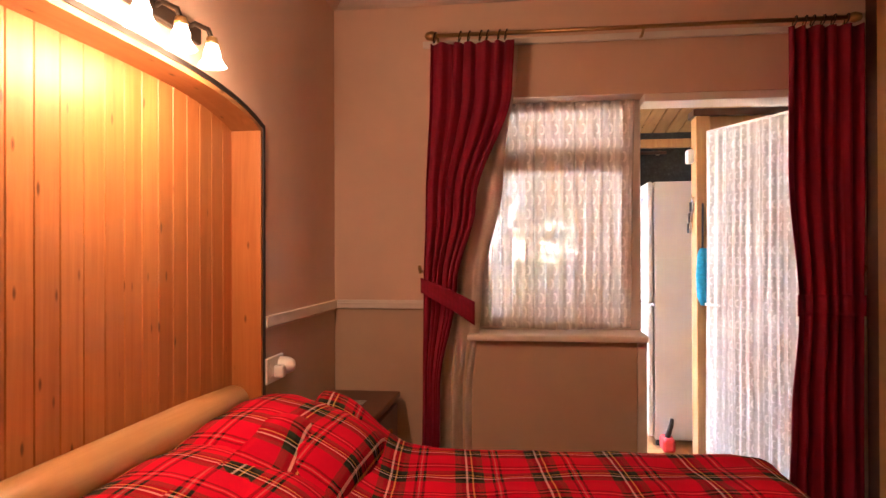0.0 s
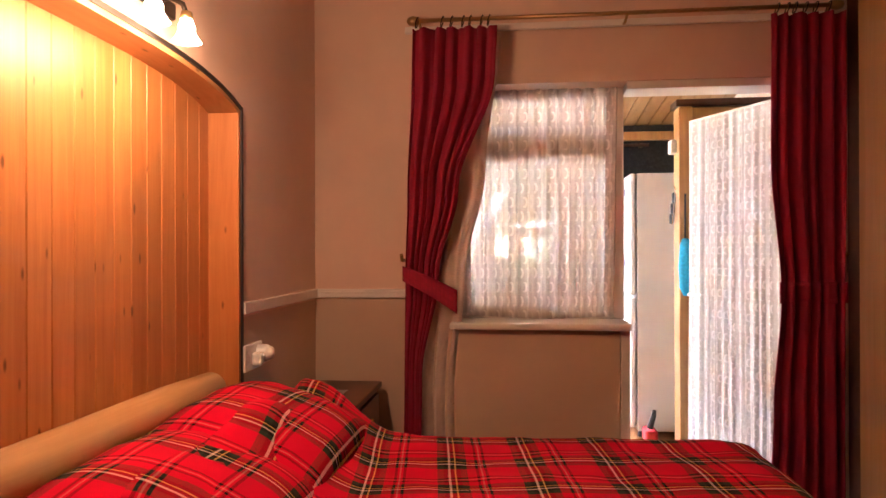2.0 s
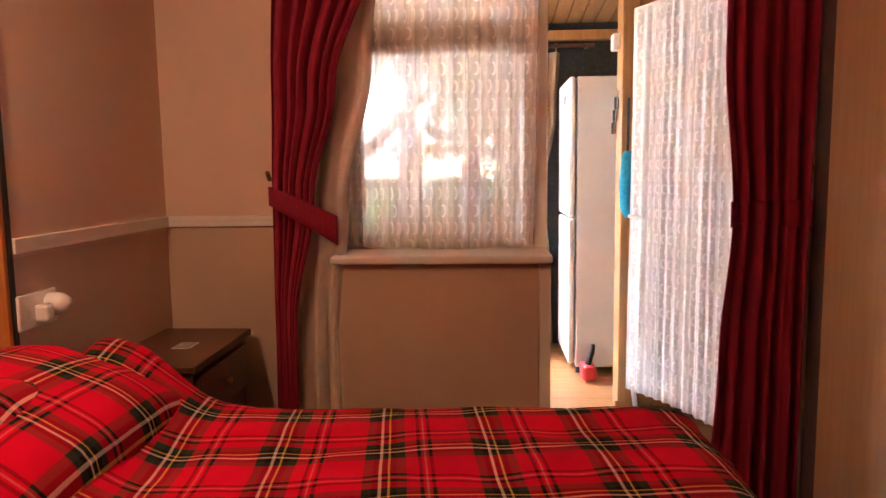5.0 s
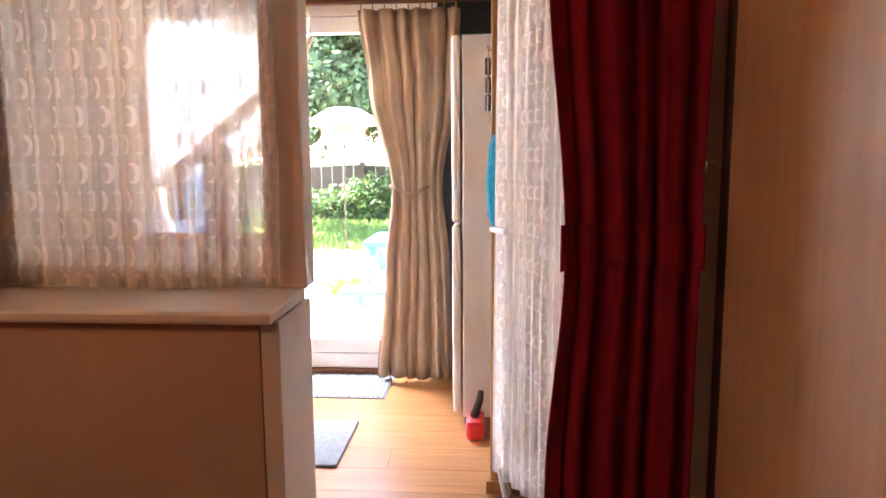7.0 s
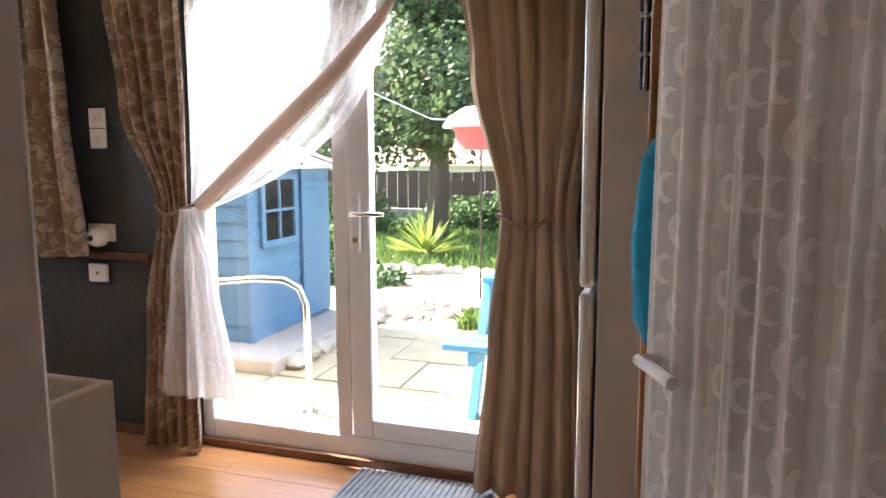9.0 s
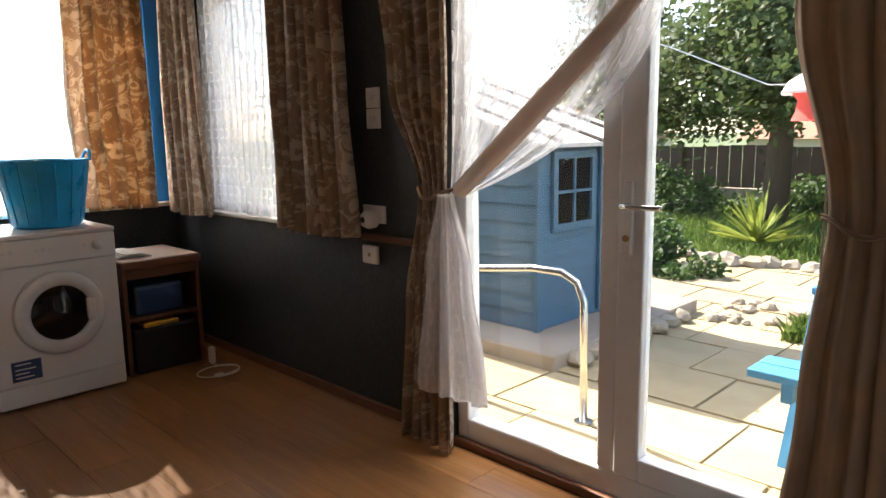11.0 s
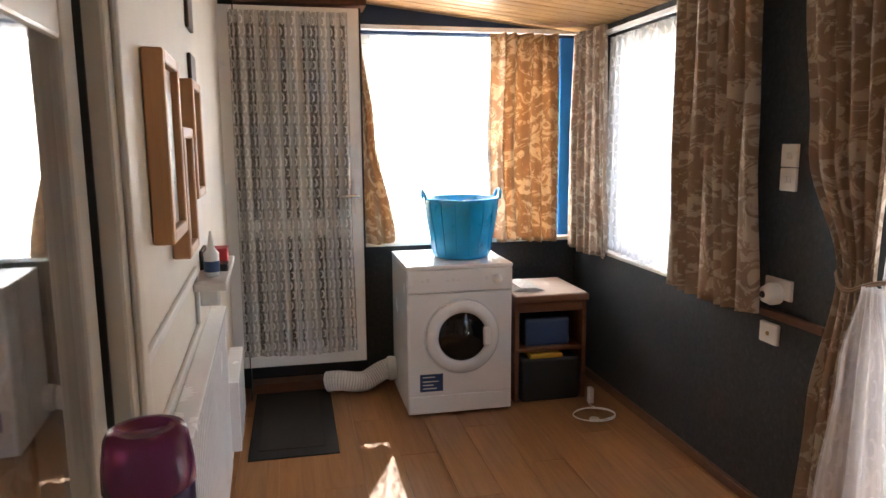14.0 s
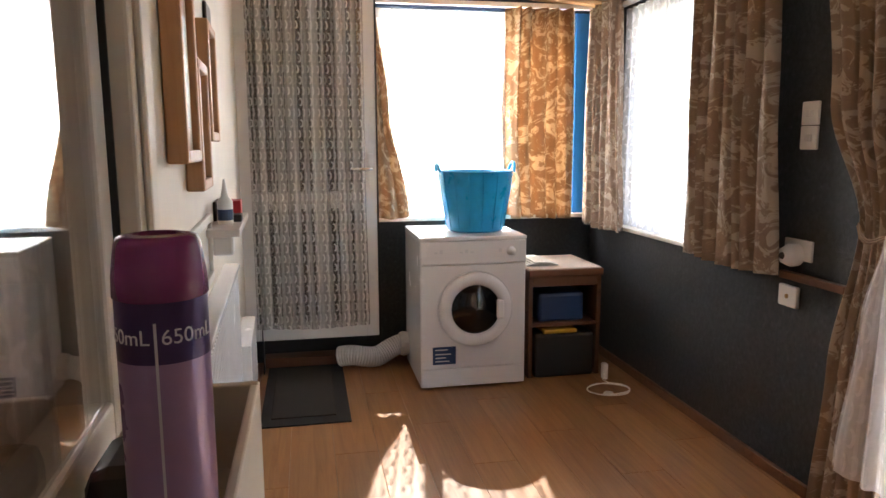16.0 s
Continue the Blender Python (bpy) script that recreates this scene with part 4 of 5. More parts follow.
for v in bm.verts:
    v.co += Vector((noise.noise(v.co * 60), noise.noise(v.co * 60 + Vector((9, 0, 0))), 0)) * 0.006
part("head", bm, BLUEFLUFF, du, smooth=True)
part("handle", tube([(0.460, 0.945, 1.0), (0.456, 0.95, 1.06), (0.465, 0.97, 1.56)], 0.006, 8), DARKPLASTIC, du)

fr = thing("fridge_freezer", "tall white fridge freezer facing across the sunroom", "fridge", (0.55, 1.92, 0))
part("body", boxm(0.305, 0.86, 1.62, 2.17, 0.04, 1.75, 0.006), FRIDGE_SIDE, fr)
d1 = part("door", boxm(0.258, 0.297, 1.62, 2.17, 0.94, 1.75, 0.014), ENAMEL, fr)
d2 = part("door", boxm(0.258, 0.297, 1.62, 2.17, 0.06, 0.928, 0.014), ENAMEL, fr)
for xx in (0.33, 0.82):
    for yy in (1.65, 2.14):
        part("foot", lathe([(0.02, 0.0), (0.02, 0.03), (0.012, 0.045)], 12, (xx, yy, 0.0), closed=True), DARKPLASTIC, fr)
for zz in (1.70, 1.22, 0.5):
    part("magnet", boxm(0.254, 0.259, 1.8, 1.85, zz - 0.09, zz - 0.04, 0.001), NAVYLABEL, d1)
dp = thing("dustpan", "red plastic dustpan and brush on the floor", "dustpan", (0.40, 1.53, 0))
part("pan", boxm(0.325, 0.405, 1.44, 1.60, 0.0, 0.09, 0.02), REDPLASTIC, dp)
part("brush", tube([(0.36, 1.5, 0.09), (0.385, 1.5, 0.17), (0.39, 1.5, 0.21)], [0.02, 0.016, 0.012], 10), DARKPLASTIC, dp)

# mats
mt = thing("door_mat", "ribbed dark grey rubber mat at the garden door", "mat", (-0.42, 2.1, 0))
part("base", boxm(-0.70, -0.11, 1.94, 2.32, 0.0, 0.008, 0.002), GREYRUG, mt)
for i in range(24):
    xx = -0.69 + i * 0.0243
    part("rib", boxm(xx, xx + 0.012, 1.95, 2.31, 0.008, 0.013, 0), GREYRUG, mt)
rg = part("rug", boxm(-0.80, -0.18, 1.15, 1.62, 0.0, 0.014, 0.006), GREYRUG)
tagged(rg, "small grey pile rug on the laminate floor", "rug")
rg = part("rug", boxm(0.01, 0.72, 0.28, 0.80, 0.0, 0.012, 0.005), GREYRUG)
tagged(rg, "flat grey carpet mat inside the doorway", "rug")
mt = thing("door_mat", "dark brown coir mat with a black edge", "mat", (-3.4, 0.42, 0))
part("edge", boxm(-3.86, -2.94, 0.24, 0.68, 0.0, 0.007, 0.002), DARKMAT_EDGE, mt)
part("mat_surface", boxm(-3.80, -3.03, 0.29, 0.61, 0.007, 0.012, 0.002), DARKMAT, mt)

# ================= sunroom curtains =================
def tieback(x0, x1, y, z, parent):
    pts = [(x0 + (x1 - x0) * k / 16, y - 0.05 * math.sin(math.pi * k / 16), z + 0.02 * math.cos(math.pi * k / 8)) for k in range(17)]
    part("tie_cord", tube(pts, 0.0045, 6), BROWNCLOTH, parent, "twisted brown cord")
    pts = [(p[0], p[1] - 0.004, p[2] - 0.008) for p in pts]
    part("tie_cord", tube(pts, 0.0045, 6), BROWNCLOTH, parent, "twisted brown cord")


g1 = thing("curtain", "long brown floral curtain tied back with a cord", "curtain", (-1.6, 2.25, 0.03), "garden door curtains")
a = part("cloth", cloth([(2.02, -1.82, -1.42, 2.25), (1.5, -1.75, -1.42, 2.25), (1.08, -1.58, -1.44, 2.25), (0.6, -1.66, -1.43, 2.25), (0.02, -1.70, -1.42, 2.25)], 5, 0.026, seed=21), BROWNCLOTH, g1)
thicken(a)
tieback(-1.60, -1.40, 2.25, 1.07, g1)
g2 = thing("curtain", "long beige striped curtain tied back with a cord", "curtain", (0.05, 2.25, 0.03), "garden door curtains")
a = part("cloth", cloth([(1.985, -0.27, 0.27, 2.235), (1.6, -0.22, 0.25, 2.235), (1.07, -0.105, 0.17, 2.235), (0.6, -0.15, 0.21, 2.235), (0.02, -0.20, 0.23, 2.235)], 6, 0.026, seed=22), BEIGECLOTH, g2)
thicken(a)
tieback(-0.115, 0.12, 2.235, 1.06, g2)
for k in range(9):
    xx = -0.25 + k * 0.062
    part("hook_tab", tube([(xx, 2.25, 1.98), (xx, 2.262, 2.05)], 0.004, 6), BRASS, g2)
# net at the side light: sweeps from the door post to the tie
gn = thing("net_curtain", "white feathered net swept aside and tied", "net curtain", (-1.4, 2.29, 0.2))
bm = cloth([(1.0, 0, 1, 0), (0.0, 0, 1, 0)], 7, 0.0, n=30, cols=90)
for v in bm.verts:
    u, h = v.co.x, 1 - v.co.z
    sx = -1.44 + 0.92 * u
    f = h ** (1.0 + 0.5 * u)
    ex = -1.45 + 0.07 * u
    zz = 2.02 - (2.02 - 1.06) * h + 0.14 * math.sin(h * math.pi) * (0.3 - u) * 0.6
    xx = sx + (ex - sx) * (f * (0.25 + 0.75 * f))
    v.co = (xx, 2.285 + 0.016 * math.sin(u * 44 + 2 * h) * (1 - 0.6 * h), zz)
a = part("upper_net", bm, NET_GARDEN, gn)
thicken(a, 0.001)
bm = tube([(-0.545 + 0.03, 2.275, 1.86)] + [(-0.56 - 0.84 * q, 2.275, 1.80 - 0.72 * q ** 0.9) for q in (0, 0.2, 0.4, 0.6, 0.8, 1)], [0.012, 0.022, 0.03, 0.036, 0.038, 0.036, 0.03], 14)
for v in bm.verts:
    v.co += Vector((0, 0, 0.006 * math.sin(v.co.x * 70 + v.co.y * 160)))
part("swept_hem", bm, LINING, gn, "bunched net hem", True)
a = part("lower_net", cloth([(1.07, -1.46, -1.38, 2.215), (0.8, -1.52, -1.30, 2.21), (0.27, -1.585, -1.215, 2.205)], 4, 0.016, seed=31), NET_LOWER, gn)
thicken(a, 0.001)
a = part("lower_net", cloth([(1.07, -1.46, -1.385, 2.235), (0.8, -1.51, -1.31, 2.235), (0.33, -1.57, -1.24, 2.235)], 4, 0.014, seed=32), NET_LOWER, gn)
thicken(a, 0.001)

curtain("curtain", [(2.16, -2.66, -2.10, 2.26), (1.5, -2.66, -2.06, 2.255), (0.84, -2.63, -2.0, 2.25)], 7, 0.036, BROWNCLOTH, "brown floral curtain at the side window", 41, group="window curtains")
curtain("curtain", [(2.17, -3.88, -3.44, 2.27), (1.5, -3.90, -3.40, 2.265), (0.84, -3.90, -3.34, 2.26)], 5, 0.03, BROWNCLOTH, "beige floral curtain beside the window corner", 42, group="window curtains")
curtain("net_curtain", [(2.10, -3.46, -2.5, 2.315), (0.88, -3.44, -2.55, 2.31)], 13, 0.012, NET_WIN, "white net across the side window", 43, cols=130, t=0.001)
curtain("curtain", [(2.18, 1.74, 2.17, -3.92), (1.5, 1.72, 2.18, -3.915), (0.88, 1.75, 2.17, -3.90)], 5, 0.04, SUNLITCLOTH, "floral curtain at the end window, coloured with golden sun glow", 44, axis="y", group="window curtains")
curtain("curtain", [(2.18, 0.80, 0.93, -3.93), (1.6, 0.82, 1.0, -3.92), (0.9, 0.85, 1.12, -3.90)], 3, 0.018, SUNLITCLOTH, "floral curtain swept aside by the door, coloured with golden sun glow", 45, axis="y", group="window curtains")
curtain("net_curtain", [(2.15, 0.98, 1.75, -3.965), (0.905, 0.98, 1.75, -3.96)], 11, 0.010, NET_WIN, "white net across the end window", 46, axis="y", cols=120, t=0.001)

# ================= sunroom things =================
# side door with lace
sd = thing("side_door", "white half glazed side door with a lace net", "door", (-3.78, 0.5, 0.2))
for nm, b in (("stile", (-3.81, -3.77, 0.125, 0.20, 0.20, 2.27)), ("stile", (-3.81, -3.77, 0.83, 0.905, 0.20, 2.27)), ("rail", (-3.81, -3.77, 0.20, 0.83, 0.20, 0.30)), ("rail", (-3.81, -3.77, 0.20, 0.83, 2.18, 2.27)), ("mid_rail", (-3.81, -3.77, 0.20, 0.83, 0.98, 1.08))):
    part(nm, boxm(*b, 0.005), UPVC, sd)
for z0, z1 in ((0.30, 0.98), (1.08, 2.18)):
    p = part("pane", boxm(-3.793, -3.787, 0.20, 0.83, z0, z1, 0), GLASS, sd)
a = part("net", cloth([(2.24, 0.19, 0.84, -3.752), (1.2, 0.19, 0.84, -3.75), (0.27, 0.19, 0.85, -3.75)], 9, 0.009, "y", seed=51, cols=110), NET_SIDE, sd, "white lace net")
thicken(a, 0.001)
part("edge_strip", boxm(-3.812, -3.768, 0.906, 0.915, 0.195, 2.27, 0.001), BLACK_TRIM_AND_SHADE, sd)
part("handle_plate", boxm(-3.77, -3.758, 0.855, 0.885, 1.10, 1.30, 0.004), UPVC, sd)
part("handle", tube([(-3.758, 0.87, 1.21), (-3.72, 0.87, 1.21), (-3.715, 0.85, 1.21), (-3.715, 0.76, 1.21)], 0.009, 8), STEEL, sd, "silver lever handle", True)
part("hinge_post", boxm(-3.86, -3.76, 0.214, 0.22, 0.0, 2.3, 0), BLACK_TRIM_AND_SHADE, sd)
structure("trim_door_step", boxm(-3.995, -3.87, 0.215, 0.93, 0.0, 0.06, 0.005), TABLEWOOD, "brown wooden step below the side door")
structure("trim_door_head", boxm(-3.995, -3.76, 0.215, 0.95, 2.285, 2.33, 0.003), DARKWOOD, "dark timber above the side door")
# Black sheet puts the shade behind the door leaf into colour.
structure("wall_door_recess", boxm(-3.995, -3.985, 0.215, 0.93, 0.06, 2.285, 0), BLACK_TRIM_AND_SHADE, "black sheet standing for the shade behind the side door")

# tumble dryer
dy = thing("tumble_dryer", "white front loading tumble dryer with a dark round door", "tumble dryer", (-3.6, 1.38, 0))
X0, X1, Y0, Y1 = -3.87, -3.305, 1.085, 1.68
part("body", boxm(X0, X1, Y0, Y1, 0.012, 0.832, 0.006), ENAMEL, dy)
part("top", boxm(X0 - 0.004, X1 + 0.012, Y0 - 0.002, Y1 + 0.002, 0.833, 0.855, 0.006), ENAMEL, dy)
cp = part("control_panel", boxm(X1, X1 + 0.014, Y0 + 0.002, Y1 - 0.002, 0.705, 0.831, 0.006), ENAMEL, dy)
part("dial", lathe([(0.001, 0.024), (0.022, 0.022), (0.025, 0.0)], 20, (X1 + 0.014, Y1 - 0.09, 0.77), "x"), ENAMEL, cp, smooth=True)
for i, yy in enumerate((1.16, 1.19, 1.30, 1.33, 1.36, 1.52)):
    part("print_mark", boxm(X1 + 0.0142, X1 + 0.0152, yy, yy + 0.018, 0.765, 0.775 + 0.01 * (i % 2), 0), FRIDGE_SIDE, cp)
part("kick_panel", boxm(X1, X1 + 0.010, Y0 + 0.004, Y1 - 0.004, 0.015, 0.118, 0.005), ENAMEL, dy)
part("front_panel", boxm(X1, X1 + 0.008, Y0 + 0.004, Y1 - 0.004, 0.122, 0.700, 0.005), ENAMEL, dy)
dc = (X1 + 0.008, 1.39, 0.452)
door = part("door_ring", lathe([(0.205, 0.0), (0.207, 0.014), (0.198, 0.026), (0.170, 0.036), (0.148, 0.030), (0.138, 0.018), (0.136, 0.0)], 48, dc, "x"), ENAMEL, dy, smooth=True)
# Raised grey ring, its colour draws the shaded gap round the door.
part("shadow_gap", lathe([(0.207, 0.0), (0.212, 0.003), (0.217, 0.0)], 48, dc, "x"), FRIDGE_SIDE, dy)
part("glass", lathe([(0.137, 0.014), (0.11, 0.028), (0.06, 0.038), (0.001, 0.042)], 40, dc, "x"), BLACKGLASS, door, "dark domed glass", True)
part("grip", boxm(dc[0] + 0.014, dc[0] + 0.036, dc[1] + 0.115, dc[1] + 0.16, dc[2] - 0.055, dc[2] + 0.055, 0.01), ENAMEL, door)
lb = part("label", boxm(X1 + 0.0085, X1 + 0.0095, 1.15, 1.28, 0.145, 0.245, 0), NAVYLABEL, dy, "navy printed sticker")
for i, (w0, zz) in enumerate(((0.07, 0.225), (0.09, 0.20), (0.06, 0.18), (0.08, 0.16))):
    part("print_line", boxm(X1 + 0.0097, X1 + 0.0101, 1.165, 1.165 + w0, zz, zz + 0.006, 0), FRIDGE_SIDE, lb)
for xx in (X0 + 0.05, X1 - 0.05):
    for yy in (Y0 + 0.05, Y1 - 0.05):
        part("foot", lathe([(0.02, 0.0), (0.02, 0.014)], 10, (xx, yy, 0), closed=True), DARKPLASTIC, dy)

# flexible tub with two handles
tb = thing("laundry_tub", "flexible turquoise plastic tub with two handles", "tub", (-3.58, 1.45, 0.856))
c = (-3.58, 1.455, 0.856)
part("tub", lathe([(0.001, 0.0), (0.15, 0.0), (0.165, 0.012), (0.182, 0.12), (0.205, 0.25), (0.216, 0.335), (0.222, 0.338), (0.222, 0.345), (0.212, 0.345), (0.20, 0.25), (0.175, 0.12), (0.155, 0.02), (0.001, 0.012)], 40, c), BASKET, tb, smooth=True)
for sgn in (-1, 1):
    pts = [(c[0] + 0.055 * math.cos(q), c[1] + sgn * (0.215 + 0.012 * math.sin(q)), c[2] + 0.335 + 0.055 * math.sin(q)) for q in (math.pi * k / 12 for k in range(13))]
    part("handle", tube(pts, 0.009, 8), BASKET, tb, smooth=True)
bm = bmesh.new()
for k in range(16):
    q = 2 * math.pi * k / 16
    add_tube(bm, [(c[0] + r * math.cos(q), c[1] + r * math.sin(q), c[2] + h) for r, h in ((0.169, 0.02), (0.184, 0.12), (0.207, 0.25), (0.217, 0.33))], 0.0025, 5)
part("ribs", bm, BASKET, tb)

# duct behind the dryer
dt = thing("vent_duct", "white flexible vent duct lying behind the dryer", "duct", (-3.8, 0.9, 0))
bm = bmesh.new()
pts, rs = [], []
for k in range(61):
    f = k / 60
    pts.append((-3.79 + 0.03 * math.sin(f * 5), 0.66 + 0.42 * f, 0.075 + 0.11 * max(0, f - 0.55) ** 1.0 + 0.01 * math.sin(f * 9)))
    rs.append(0.058 + (0.006 if k % 2 else 0.0))
part("hose", tube(pts, rs, 18), DUCT, dt)
part("collar", lathe([(0.07, 0), (0.075, 0.02), (0.07, 0.05)], 20, (-3.77, 1.03, 0.14), "y", True), DUCT, dt)

# small table with shelf
tt = thing("side_table", "low teak brown shelf unit beside the dryer", "shelf unit", (-3.6, 1.95, 0))
part("top", boxm(-3.85, -3.36, 1.72, 2.17, 0.60, 0.64, 0.005), TABLEWOOD, tt)
part("cloth", boxm(-3.84, -3.37, 1.73, 2.16, 0.640, 0.646, 0.002), LINING, tt, "pale top cover")
part("side", boxm(-3.84, -3.38, 1.725, 1.75, 0.0, 0.60, 0.003), TABLEWOOD, tt)
part("side", boxm(-3.84, -3.38, 2.14, 2.165, 0.0, 0.60, 0.003), TABLEWOOD, tt)
part("shelf", boxm(-3.84, -3.39, 1.75, 2.14, 0.30, 0.32, 0.003), TABLEWOOD, tt)
part("apron", boxm(-3.40, -3.38, 1.75, 2.14, 0.54, 0.60, 0.003), TABLEWOOD, tt)
tagged(part("storage_box", boxm(-3.78, -3.42, 1.80, 2.08, 0.32, 0.49, 0.02), NAVYLABEL), "dark blue box on the shelf", "box")
tagged(part("tool_case", boxm(-3.78, -3.37, 1.765, 2.125, 0.0, 0.26, 0.015), DARKPLASTIC), "black plastic case standing under the shelf", "case")
tagged(part("yellow_tray", boxm(-3.55, -3.375, 1.82, 2.02, 0.26, 0.285, 0.006), YELLOW), "yellow plastic tray lying on the black case", "tray")
for i in range(4):
    ob = part("newspaper", boxm(-3.74 + 0.01 * i, -3.46 + 0.008 * i, 1.74 + 0.012 * i, 1.93 - 0.02 * i, 0.647 + 0.007 * i, 0.653 + 0.007 * i, 0.001), PAPER)
    tagged(ob, "folded newspaper in a small stack on the shelf unit", "newspaper", "stack of papers")

# switches, sockets
sw = thing("light_switch", "white double light switch plates on the dark wall", "light switch", (-1.97, 2.34, 1.41))
for z0 in (1.415, 1.325):
    pl = part("plate", boxm(-2.015, -1.928, 2.336, 2.349, z0, z0 + 0.087, 0.004), UPVC, sw)
    part("rocker", boxm(-1.985, -1.972, 2.331, 2.336, z0 + 0.03, z0 + 0.055, 0.002), ENAMEL, pl)
    part("rocker", boxm(-1.965, -1.952, 2.331, 2.336, z0 + 0.03, z0 + 0.055, 0.002), ENAMEL, pl)
sk = thing("wall_socket", "white wall socket with a round plugged freshener", "socket", (-1.98, 2.34, 0.93))
part("plate", boxm(-2.06, -1.91, 2.336, 2.349, 0.905, 0.985, 0.004), UPVC, sk)
part("plug", lathe([(0.042, 0.0), (0.044, -0.03), (0.03, -0.06), (0.002, -0.064)], 20, (-1.985, 2.336, 0.925), "y"), UPVC, sk, smooth=True)
part("plug_eye", lathe([(0.014, -0.064), (0.012, -0.069), (0.001, -0.069)], 14, (-1.985, 2.336, 0.925), "y"), DARKPLASTIC, sk)
structure("trim_rail", boxm(-2.06, -1.72, 2.32, 2.349, 0.825, 0.855, 0.003), TABLEWOOD, "short brown wooden rail on the dark wall")
so = thing("wall_socket", "white square cable outlet below the rail", "socket", (-2.0, 2.34, 0.77))
part("plate", boxm(-2.07, -1.965, 2.330, 2.349, 0.715, 0.80, 0.006), UPVC, so)
part("hole", lathe([(0.009, 0.0), (0.009, -0.004), (0.001, -0.004)], 12, (-2.017, 2.331, 0.757), "y"), BRASS, so)

# cable coil
cb = thing("phone_cable", "thin white cable coiled on the floor beside a small adapter", "cable", (-3.1, 2.1, 0))
pts = [(-3.10 + 0.09 * math.cos(q) * (1 + 0.1 * math.sin(2.3 * q)), 2.10 + 0.12 * math.sin(q), 0.006 + 0.002 * (q / 6)) for q in (k * 0.3 for k in range(52))]
pts += [(-3.22, 2.12, 0.02), (-3.28, 2.16, 0.10)]
part("cord", tube(pts, 0.0035, 6), UPVC, cb)
part("adapter", boxm(-3.31, -3.265, 2.145, 2.175, 0.0, 0.095, 0.008), UPVC, cb)
tagged(part("foil_disc", lathe([(0.001, 0.01), (0.025, 0.008), (0.03, 0.0)], 16, (-3.05, 2.08, 0.0)), DUCT), "small shiny white disc on the floor", "disc")

# pictures on the house wall
def picture(x0, x1, z0, z1, label):
    pc = thing("picture", label, "picture", ((x0 + x1) / 2, 0.23, z0), "pictures on the cream wall")
    fw = 0.028
    for b in ((x0, x0 + fw, z0, z1), (x1 - fw, x1, z0, z1), (x0 + fw, x1 - fw, z0, z0 + fw), (x0 + fw, x1 - fw, z1 - fw, z1)):
        part("frame", boxm(b[0], b[1], 0.232, 0.275, b[2], b[3], 0.005), FRAMEWOOD, pc)
    part("mount", boxm(x0 + fw, x1 - fw, 0.232, 0.258, z0 + fw, z1 - fw, 0), LINING, pc, "cream mount")
    part("print", boxm(x0 + fw + 0.05, x1 - fw - 0.05, 0.258, 0.262, z0 + fw + 0.05, z1 - fw - 0.05, 0), PICTURE, pc)
    along_house(pc)


picture(-1.44, -1.18, 1.31, 1.71, "pine framed pale print on the cream wall")
picture(-1.69, -1.46, 1.235, 1.56, "small pine framed print hung lower")
picture(-2.0, -1.76, 1.36, 1.70, "pine framed print further along")
hh = thing("hook_plates", "dark metal latch plates on the cream wall", "latch", (-2.2, 0.22, 1.5))
for zz in (1.95, 1.75, 1.1):
    part("plate", boxm(-2.25, -2.1, 0.231, 0.243, zz - 0.06, zz + 0.06, 0.004), BRONZE, hh)

# raised moulding on the old house door below the pictures
mo = thing("trim_door_panel", "white raised panel moulding below the pictures", "trim", (-1.45, 0.23, 0.94), kind="structure")
for b in ((-1.92, -0.96, 1.115, 1.14), (-1.92, -0.96, 0.935, 0.96), (-1.92, -1.895, 0.96, 1.115), (-0.985, -0.96, 0.96, 1.115)):
    part("moulding", boxm(b[0], b[1], 0.231, 0.244, b[2], b[3], 0.004), WHITE, mo)
along_house(mo)

# shelf with small bottles
sh = thing("wall_shelf", "small white wall shelf above the radiator", "shelf", (-2.0, 0.25, 1.05))
part("board", boxm(-2.40, -1.85, 0.231, 0.33, 1.07, 1.095, 0.004), WHITE, sh)
part("bracket", boxm(-2.05, -2.0, 0.231, 0.30, 0.99, 1.07, 0.01), WHITE, sh)
bo = thing("glue_bottle", "small white bottle with a pointed nozzle", "bottle", (-1.98, 0.28, 1.096))
part("bottle", lathe([(0.001, 0), (0.022, 0), (0.024, 0.01), (0.024, 0.075), (0.012, 0.09), (0.01, 0.10)], 18, (-1.98, 0.28, 1.096)), UPVC, bo, smooth=True)
part("nozzle", lathe([(0.010, 0.10), (0.008, 0.115), (0.003, 0.145), (0.001, 0.146)], 12, (-1.98, 0.28, 1.096)), UPVC, bo, smooth=True)
part("label", lathe([(0.0246, 0.015), (0.0246, 0.05)], 18, (-1.98, 0.28, 1.096)), NAVYLABEL, bo)
tagged(part("small_box", boxm(-2.22, -2.14, 0.25, 0.32, 1.096, 1.16, 0.003), REDPLASTIC), "small red and white box on the shelf", "box")
tagged(part("small_tin", boxm(-2.12, -2.05, 0.26, 0.325, 1.096, 1.12, 0.003), DARKPLASTIC), "small black tin on the shelf", "tin")

for ob in (sh, bo, hh, bpy.data.objects["small_box"], bpy.data.objects["small_tin"]):
    along_house(ob)

